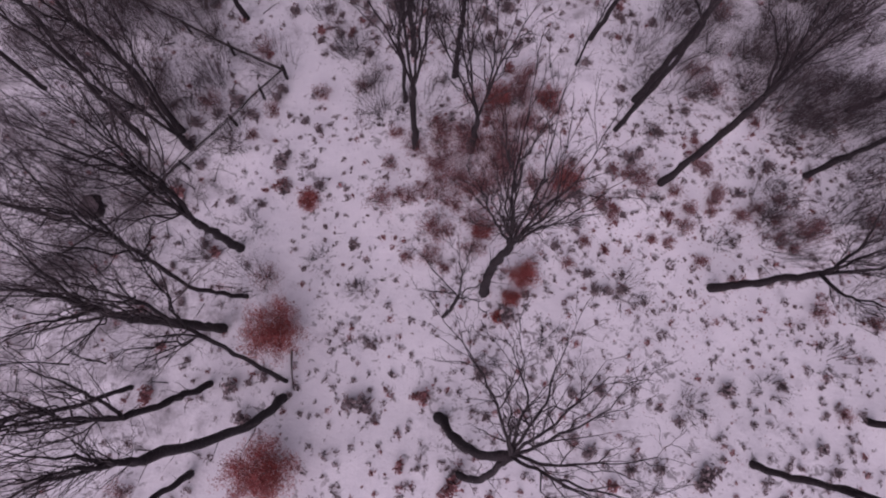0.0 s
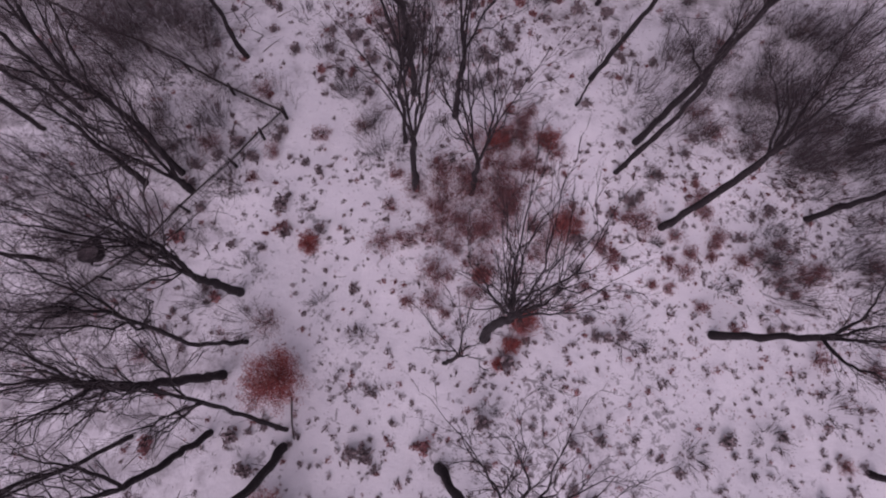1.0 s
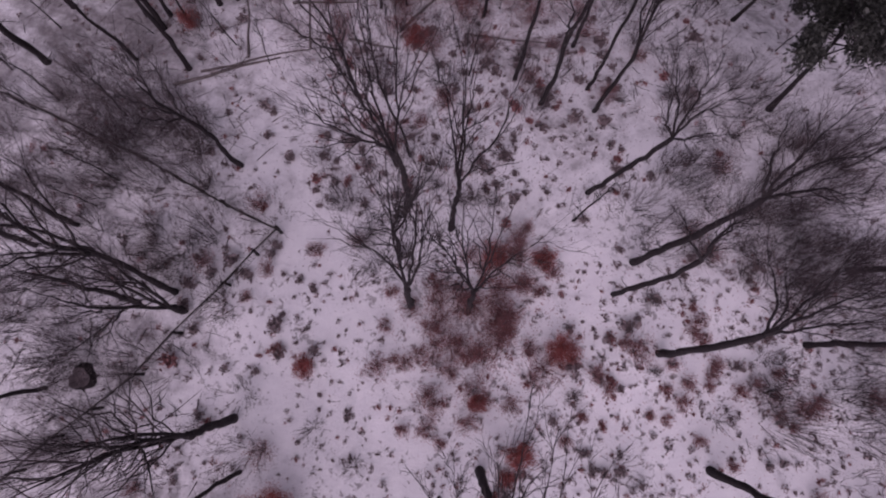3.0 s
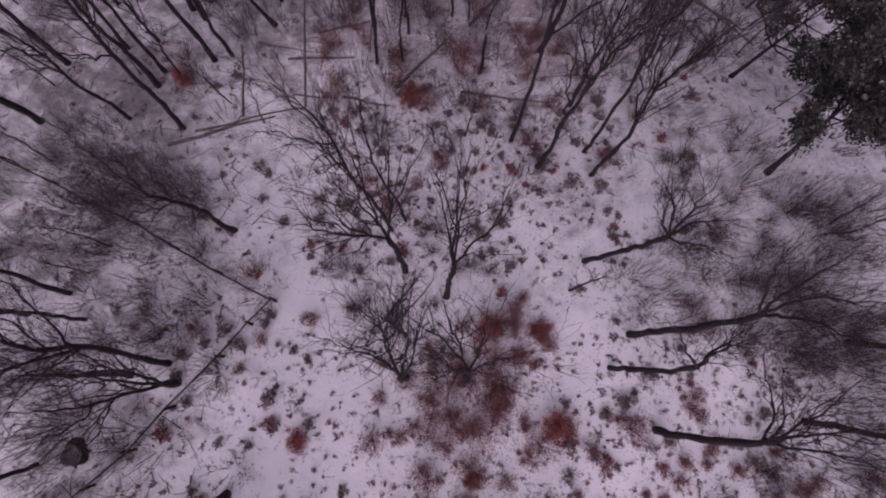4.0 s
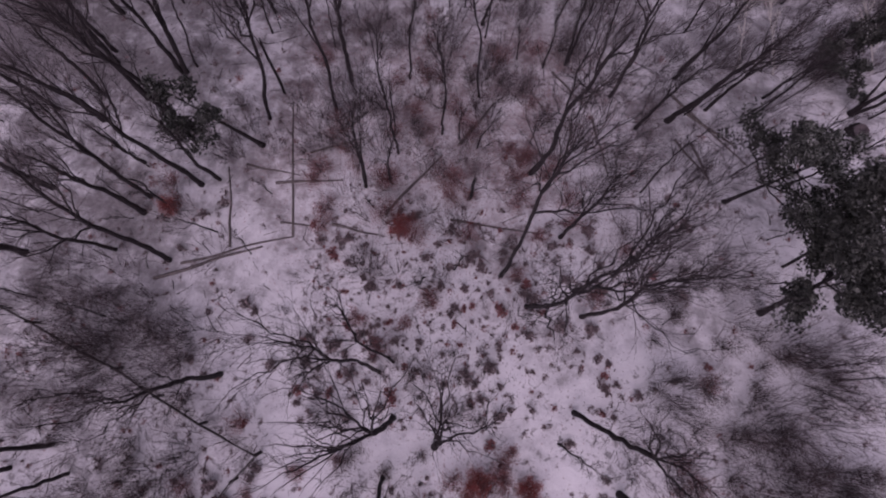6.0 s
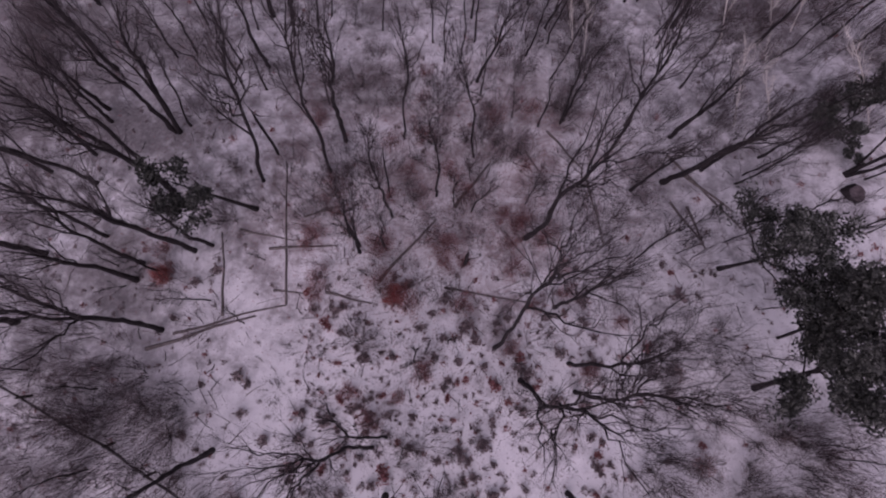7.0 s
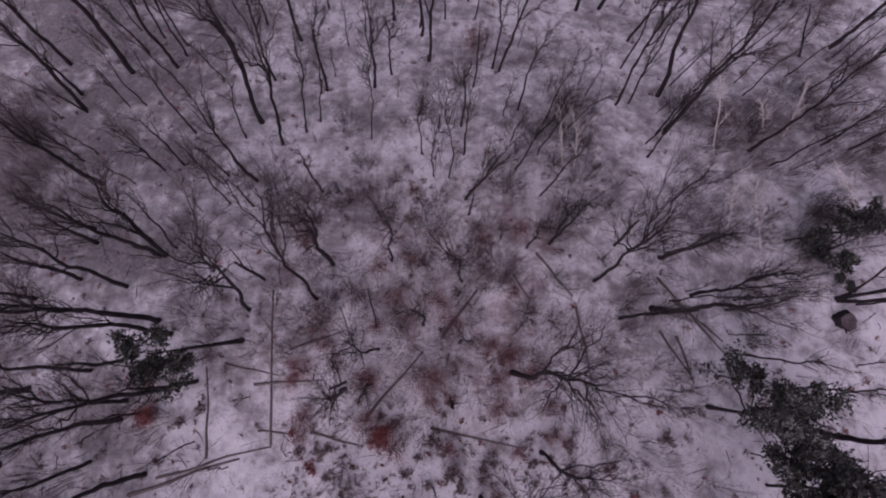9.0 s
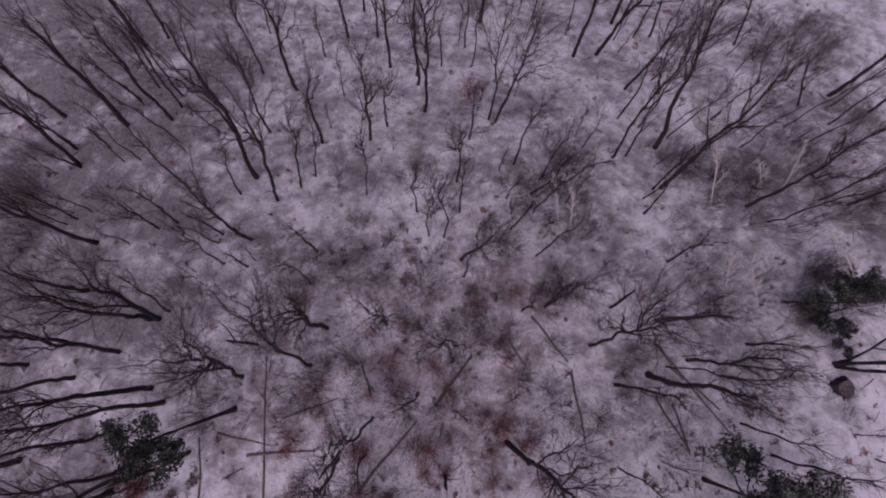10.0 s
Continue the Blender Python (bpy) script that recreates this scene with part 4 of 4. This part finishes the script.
brush(-8.04, 5.86, 0.91, 1.0)
brush(-11.32, 12.10, 1.19, 1.6)
brush(-7.11, 14.26, 1.19, 2.0)
brush(-3.72, 15.54, 0.77, 1.2)
brush(-4.90, 17.51, 0.72, 1.2)
brush(16.48, -0.39, 0.92, 0.8)
brush(11.12, 12.94, 0.66, 0.8)
brush(13.27, 4.73, 0.61, 0.7)
brush(10.75, -2.11, 0.69, 0.6)
brush(5.47, 0.61, 0.54, 0.6)
brush(2.83, -0.42, 0.46, 0.6)
brush(13.98, -1.48, 0.73, 0.6)
brush(11.10, 12.31, 0.93, 1.0)
brush(13.45, 12.29, 0.96, 1.0)
brush(-2.15, 12.41, 1.09, 1.6)
brush(-1.59, 11.60, 0.93, 1.5)
brush(-3.37, 15.20, 0.64, 0.8)
brush(-6.00, 20.09, 0.68, 0.8)
brush(-4.59, 22.39, 1.05, 0.8)
brush(-0.02, 22.36, 1.03, 0.8)
brush(13.54, 24.67, 1.62, 1.6)
brush(12.53, 25.96, 1.63, 1.8)
brush(14.82, 23.42, 1.63, 1.6)


thickets = new("far_thickets")
part("stem_clump", mesh_from("stem_clump", *joined(FAR_BRUSH[0]), BRUSHWOOD), thickets)
part("twig_spray", mesh_from("twig_spray", *joined(FAR_BRUSH[1]), BRUSHWOOD), thickets)
tagged(thickets, "thickets of thin bare stems all through the wood", "brush", kind="stuff")


# ---- old hollow stumps ----
def stump(x, y, r, tall, seed):
    rng = np.random.default_rng(seed)
    root = new("tree_stump")
    root.location = (x, y, ground_at(x, y) - 0.12)
    n = 22
    turn = np.arange(n) * 2 * np.pi / n
    lobe = 1 + 0.12 * np.sin(3 * turn + seed) + 0.07 * np.sin(7 * turn) + rng.uniform(-0.05, 0.05, n)
    rim = tall * (0.85 + 0.3 * np.sin(turn + seed) ** 2 + rng.uniform(-0.12, 0.12, n))
    rings = []
    for wide, up in ((1.35, 0.0), (1.08, 0.35), (1.0, 0.8), (0.9, 1.0), (0.74, 0.97), (0.55, 0.8), (0.3, 0.72)):
        rings.append(np.stack([np.cos(turn) * r * wide * lobe, np.sin(turn) * r * wide * lobe, rim * up], 1))
    rings.append(np.tile([[0.0, 0.0, 0.66 * tall]], (n, 1)))
    i = (np.arange(7)[:, None] * n + np.arange(n)[None, :]).ravel()
    j = (np.arange(7)[:, None] * n + (np.arange(n)[None, :] + 1) % n).ravel()
    quads = np.stack([i, j, j + n, i + n], -1)
    part("bark_wall", mesh_from("bark_wall", np.concatenate(rings[:4]), quads[:3 * n], BARK), root)
    part("rotten_core", mesh_from("rotten_core", np.concatenate(rings[3:]), quads[:4 * n], BRUSHWOOD), root)
    for k in range(5):
        a = turn[k * 4] + rng.uniform(-0.2, 0.2)
        q = np.linspace(0.8, 2.1, 5)
        p = np.stack([np.cos(a + 0.15 * q) * r * q, np.sin(a + 0.15 * q) * r * q, tall * 0.35 * (2.2 - q) ** 2 / 2], 1)
        p[:, 2] += [ground_at(x + u, y + v) - ground_at(x, y) for u, v in p[:, :2]]
        part("root", mesh_from("root", *tubes(p[None], r * np.array([[0.17, 0.14, 0.1, 0.07, 0.03]]), 6), BARK), root)
    tagged(root, "old dark hollow tree stump in thin snow", "stump", "stumps")


stump(-14.95, 6.7, 0.5, 0.5, 3)
stump(28.15, 31.4, 0.55, 0.5, 5)


# ---- fallen wood ----
LOGS = {"n": 0}


def fallen_log(x0, y0, x1, y1, r):
    LOGS["n"] += 1
    rng = np.random.default_rng(7000 + LOGS["n"])
    root = new("fallen_log")
    root.location = (x0, y0, ground_at(x0, y0))
    s = np.linspace(0, 1, 12)
    side = np.array([y0 - y1, x1 - x0]) / (math.hypot(x1 - x0, y1 - y0) + 1e-6)
    bend = np.interp(s, [0, 0.3, 0.6, 1], rng.uniform(-0.02, 0.02, 4) * math.hypot(x1 - x0, y1 - y0))
    p = []
    for u, w in zip(s, bend):
        px, py = x0 + (x1 - x0) * u + side[0] * w, y0 + (y1 - y0) * u + side[1] * w
        p.append((px - x0, py - y0, ground_at(px, py) + r * 0.5 - root.location.z))
    p = np.array(p)
    rad = 1.3 * r * (1 - 0.55 * s)
    rad[0] *= 0.97
    v, f = tubes(p[None], rad[None], 9)
    part("log", mesh_from("log", v, f, DEADWOOD), root)
    for path, q in zip(*shoots(rng, p[None], rad[None], 4, 0.35, 0.16, (40, 75), 0.03, 5, 0.02)):
        part("branch_stub", mesh_from("branch_stub", *tubes(path[None], np.maximum(q, 0.008)[None], 5), DEADWOOD), root)
    tagged(root, "weathered fallen log lying on the snow", "log", "fallen logs")


fallen_log(-5.79, 24.77, -6.56, 33.53, 0.059)
fallen_log(-9.27, 24.12, -9.87, 29.02, 0.061)
fallen_log(-13.20, 22.36, -7.53, 24.22, 0.084)
fallen_log(-11.82, 23.14, -5.88, 24.77, 0.062)
fallen_log(-6.64, 25.56, -4.77, 25.32, 0.050)
fallen_log(-3.75, 25.44, -1.14, 24.73, 0.068)
fallen_log(-0.77, 26.15, 2.55, 29.74, 0.077)
fallen_log(3.64, 30.56, 5.81, 33.53, 0.091)
fallen_log(2.87, 25.63, 7.61, 24.64, 0.057)
fallen_log(17.91, 32.78, 20.34, 30.23, 0.080)
fallen_log(16.62, 30.87, 17.98, 28.23, 0.066)
fallen_log(-7.12, 27.99, -3.28, 28.25, 0.071)
fallen_log(9.61, 35.87, 11.66, 33.09, 0.065)
fallen_log(17.14, 34.26, 20.60, 29.02, 0.068)
fallen_log(17.62, 30.59, 18.05, 27.85, 0.067)
fallen_log(11.76, 32.42, 12.17, 28.06, 0.064)
fallen_log(8.11, 34.47, 9.04, 32.77, 0.053)
fallen_log(-5.42, 0.21, -5.18, -1.41, 0.038)
fallen_log(-5.29, 29.99, -2.11, 31.05, 0.053)
fallen_log(-8.89, 29.17, -5.79, 28.47, 0.054)


# ---- wire fence with weathered posts ----
def fence_run(corners, rail):
    root = new("wire_fence")
    feet = [Vector((x, y, ground_at(x, y))) for x, y in corners]
    root.location = feet[0]
    rng = np.random.default_rng(len(corners))
    for a in feet:
        base = np.array(a - feet[0])
        tip = base + np.array([rng.uniform(-0.08, 0.08), rng.uniform(-0.08, 0.08), rng.uniform(1.15, 1.35)])
        p = np.linspace(base - [0, 0, 0.2], tip, 5)
        part("post", mesh_from("post", *tubes(p[None], np.array([[0.075, 0.07, 0.068, 0.064, 0.045]]), 8), BARK), root)
    for level, thick in ((0.12, 0.008), (0.45, 0.008), (0.8, 0.008), (1.1, 0.024)):
        for a, b in zip(feet, feet[1:]):
            q = np.linspace(0, 1, 6)[:, None]
            p = np.array(a - feet[0]) * (1 - q) + np.array(b - feet[0]) * q
            p[:, 2] += level - 0.12 * (q * (1 - q))[:, 0]
            part("wire", mesh_from("wire", *tubes(p[None], np.full((1, 6), thick), 4), WIRE), root)
    for a, b in zip(feet, feet[1:]):
        q = np.linspace(0, 1, 6)[:, None]
        p = np.array(a - feet[0]) * (1 - q) + np.array(b - feet[0]) * q + rng.normal(size=(6, 3)) * 0.015
        p[:, 2] += 0.95
        part("rail", mesh_from("rail", *tubes(p[None], np.full((1, 6), rail) * (1 + rng.uniform(-0.15, 0.15, (1, 6))), 6), BARK), root)
    stays = []
    for a, b in zip(feet, feet[1:]):
        for q in np.arange(0.04, 1, 0.2 / (b - a).length):
            c = np.array(a - feet[0]) * (1 - q) + np.array(b - feet[0]) * q
            stays.append(np.stack([c + [0, 0, 0.06], c + [0, 0, 1.08]]))
    part("netting", mesh_from("netting", *tubes(np.array(stays), np.full((len(stays), 2), 0.008), 3), WIRE), root)
    tagged(root, "weathered post and rail fence with wire netting in snow", "fence", "fences")


fence_run([(-18.07, 1.35), (-16.66, 2.91), (-15.33, 4.24), (-13.9, 5.41), (-12.36, 6.83), (-10.82, 8.71), (-8.76, 10.95), (-7.57, 12.46), (-6.53, 13.59)], 0.028)
fence_run([(-6.53, 13.59), (-9.33, 15.0), (-11.63, 16.32), (-13.93, 17.68), (-16.28, 18.73), (-18.65, 20.02), (-21.18, 21.18), (-23.93, 22.37)], 0.04)


# ---- undergrowth: young thin saplings among the trees ----
grow = random.Random(77)


def sapling_share(x, y):
    wood = min(max((y - 16) / 14, 0), 1) * 0.9 + (0.45 if x < -9 else 0) + (0.5 if x > 15 and y > 6 else 0)
    return min(wood, 1)


made = 0
while made < 130:
    gx, gy = grow.uniform(-26, 34), grow.uniform(-6, 64)
    if grow.random() < sapling_share(gx, gy):
        tall = grow.uniform(2.0, 6.0)
        bare_tree(gx, gy, grow.gauss(0, 0.35), grow.gauss(0, 0.35), tall, 0.03 + 0.011 * tall, None, "sapling")
        made += 1


made = 0
while made < 50:
    gx, gy = grow.uniform(-26, 36), grow.uniform(20, 66)
    if (gx > 13 or gy > 38) and grow.random() < sapling_share(gx, gy):
        tall = grow.uniform(6.5, 11)
        bare_tree(gx, gy, grow.gauss(0, 0.5), grow.gauss(0, 0.5), tall, grow.uniform(0.1, 0.155))
        made += 1


# ---- tufts of bracken and bramble standing out of the snow ----
def tuft_mesh(seed, mat, k, per):
    rng = np.random.default_rng(seed)
    turn, out = rng.uniform(0, 6.28, k), rng.uniform(0.1, 0.65, k)
    tip = np.stack([np.cos(turn) * out, np.sin(turn) * out, rng.uniform(0.3, 0.9, k)], 1)
    s = np.linspace(0, 1, 3)[None, :, None]
    stems = tip[:, None] * s
    stems[:, 1, 2] *= 1.35
    v, f = tubes(stems[:, ::2], np.array([[0.035, 0.012]]) * np.ones((k, 1)), 3, True)
    v2, f2 = leaf_cloud(rng, np.concatenate([tip, stems[:, 1]]), np.full(2 * k, 0.38), per, 0.2, 0.5)
    return mesh_from("tuft", *joined([(v, f), (v2, f2)]), mat)


TUFTS = [tuft_mesh(300 + i, (FADED if i % 6 == 5 else BRACKEN), 13, 4) for i in range(12)]
SMALL_TUFTS = [tuft_mesh(400 + i, BRACKEN, 6, 3) for i in range(12)]


def tuft_share(x, y):
    """How thickly the tufts stand: sparse on the open snow, dense on the bank and down in the hollow."""
    patch = 0.5 + 0.9 * noise.noise((x * 0.17, y * 0.17, 1.3)) + 0.5 * noise.noise((x * 0.5, y * 0.5, 9.3))
    share = 0.30 * max(patch, 0.12)
    if x > 6 and y < 14:
        share += 0.25 * max(patch, 0)
    if -5 < x < 11 and 15 < y < 25:
        share += 0.6
    if x < -8:
        share += 0.1
    return min(share, 1)


spot = random.Random(5)
single, many = 0, []
while single < 300:
    gx, gy = spot.uniform(-12, 16), spot.uniform(-5, 27)
    if spot.random() < tuft_share(gx, gy):
        size = spot.uniform(0.22, 0.5) * spot.choice((0.7, 1, 1, 1.4))
        t = new("tuft", spot.choice(TUFTS))
        t.matrix_world = Matrix.Translation((gx, gy, ground_at(gx, gy) - 0.02)) @ Matrix.Rotation(spot.uniform(0, 6.28), 4, "Z") @ Matrix.Diagonal((size, size, size * 0.9, 1))
        tagged(t, "dry brown tuft of bracken standing out of snow", "tuft", "tufts in the snow")
        single += 1


def tuft_field(name, count, area, sizes, seed, text, dense):
    """Tufts past counting, as one object."""
    pick = random.Random(seed)
    data = []
    for me in SMALL_TUFTS:
        v = np.empty(len(me.vertices) * 3)
        me.vertices.foreach_get("co", v)
        q = np.empty(len(me.loops), np.int32)
        me.loops.foreach_get("vertex_index", q)
        start = np.empty(len(me.polygons), np.int32)
        me.polygons.foreach_get("loop_start", start)
        size = np.diff(np.append(start, len(q)))
        data.append((v.reshape(-1, 3), [q[start[size == m][:, None] + np.arange(m)] for m in (3, 4)]))
    pieces, have = ([], []), 0
    while have < count:
        gx, gy = pick.uniform(area[0], area[1]), pick.uniform(area[2], area[3])
        if pick.random() > (tuft_share(gx, gy) if dense else 1):
            continue
        k = pick.randrange(12)
        size, turn = pick.uniform(*sizes), pick.uniform(0, 6.28)
        v, f = data[k]
        c, s = math.cos(turn) * size, math.sin(turn) * size
        w = np.stack([v[:, 0] * c - v[:, 1] * s + gx, v[:, 0] * s + v[:, 1] * c + gy, v[:, 2] * size * 0.8 + ground_at(gx, gy) - 0.02], 1)
        pieces[k % 6 == 5].append((w, f))
        have += 1
    root = new(name)
    part("brown_tufts", mesh_from(name, *joined(pieces[0]), BRACKEN), root)
    part("reddish_tufts", mesh_from(name, *joined(pieces[1]), FADED), root)
    tagged(root, text, "undergrowth", kind="stuff")


tuft_field("undergrowth", 2000, (-20, 26, -8, 30), (0.08, 0.34), 41, "scattered dry tufts and weeds in thin snow", True)
tuft_field("clearing_undergrowth", 1700, (-6, 20, -9, 12), (0.08, 0.29), 42, "small dry weeds dotted over the open snow", False)


def fallen_sticks():
    """Broken twigs lying about under the wood, past counting."""
    rng = np.random.default_rng(61)
    k = 2200
    x, y = rng.uniform(-24, 36, k), rng.uniform(18, 66, k)
    side = rng.random(k) < 0.2
    x, y = np.where(side, rng.uniform(-22, -9, k), x), np.where(side, rng.uniform(-4, 22, k), y)
    turn, long = rng.uniform(0, 6.28, k), rng.uniform(0.3, 1.5, k)
    q = np.linspace(-0.5, 0.5, 3)[None, :]
    px = x[:, None] + np.cos(turn)[:, None] * long[:, None] * q + rng.normal(size=(k, 3)) * 0.05
    py = y[:, None] + np.sin(turn)[:, None] * long[:, None] * q + rng.normal(size=(k, 3)) * 0.05
    pz = np.array([[ground_at(a, b) for a, b in zip(r, c)] for r, c in zip(px, py)]) + rng.uniform(0.0, 0.12, (k, 3))
    thick = rng.uniform(0.008, 0.026, (k, 1)) * np.array([[1, 0.8, 0.3]])
    root = new("fallen_sticks")
    half = rng.random(k) < 0.6
    paths = np.stack([px, py, pz], 2)
    part("dark_sticks", mesh_from("dark_sticks", *tubes(paths[half], thick[half], 3, True), TWIG), root)
    part("grey_sticks", mesh_from("grey_sticks", *tubes(paths[~half], thick[~half], 3, True), DEADWOOD), root)
    tagged(root, "broken twigs strewn over the snowy forest floor", "sticks", kind="stuff")


fallen_sticks()


def leaf_litter():
    """Single dead leaves lying on the snow, past counting."""
    rng = np.random.default_rng(88)
    beds = ((9000, 2, 30.0, 5.5, 4.5, 0), (3500, 9, 33, 3.5, 4.0, 0), (6000, 4, 39, 10.0, 6.0, 0), (2200, 3.3, 8.8, 2.0, 2.6, 0), (2500, 3, 20, 5.0, 3.0, 1), (4500, 4, 48, 14.0, 8.0, 1), (1800, -14, 14, 4.0, 8.0, 1), (1800, 13, 6, 4.0, 5.0, 0), (1500, 20, 28, 5.0, 8.0, 1))
    root = new("leaf_litter")
    for tone, mat in ((0, FADED), (1, DULL)):
        at = np.concatenate([rng.normal(size=(n, 2)) * (wx, wy) + (cx, cy) for n, cx, cy, wx, wy, k in beds if k == tone])
        z = np.array([ground_at(u, v) for u, v in at]) + rng.uniform(0.012, 0.05, len(at))
        c = np.column_stack([at, z])
        turn, size = rng.uniform(0, 6.28, len(at)), rng.uniform(0.018, 0.042, (len(at), 1))
        a = np.column_stack([np.cos(turn), np.sin(turn), rng.uniform(-0.4, 0.4, len(at))])
        b = np.column_stack([-np.sin(turn), np.cos(turn), rng.uniform(-0.4, 0.4, len(at))])
        v = np.stack([c - a * size, c + b * size * 0.6, c + a * size, c - b * size * 0.6], 1)
        part("red_leaves" if tone == 0 else "brown_leaves", mesh_from("leaves", v, np.arange(len(at) * 4).reshape(-1, 4), mat), root)
    tagged(root, "dead brown leaves scattered on thin snow", "leaf litter", kind="stuff")


leaf_litter()
tuft_field("forest_undergrowth", 900, (-28, 40, 24, 68), (0.12, 0.42), 43, "dry brambles and litter on the forest floor", False)
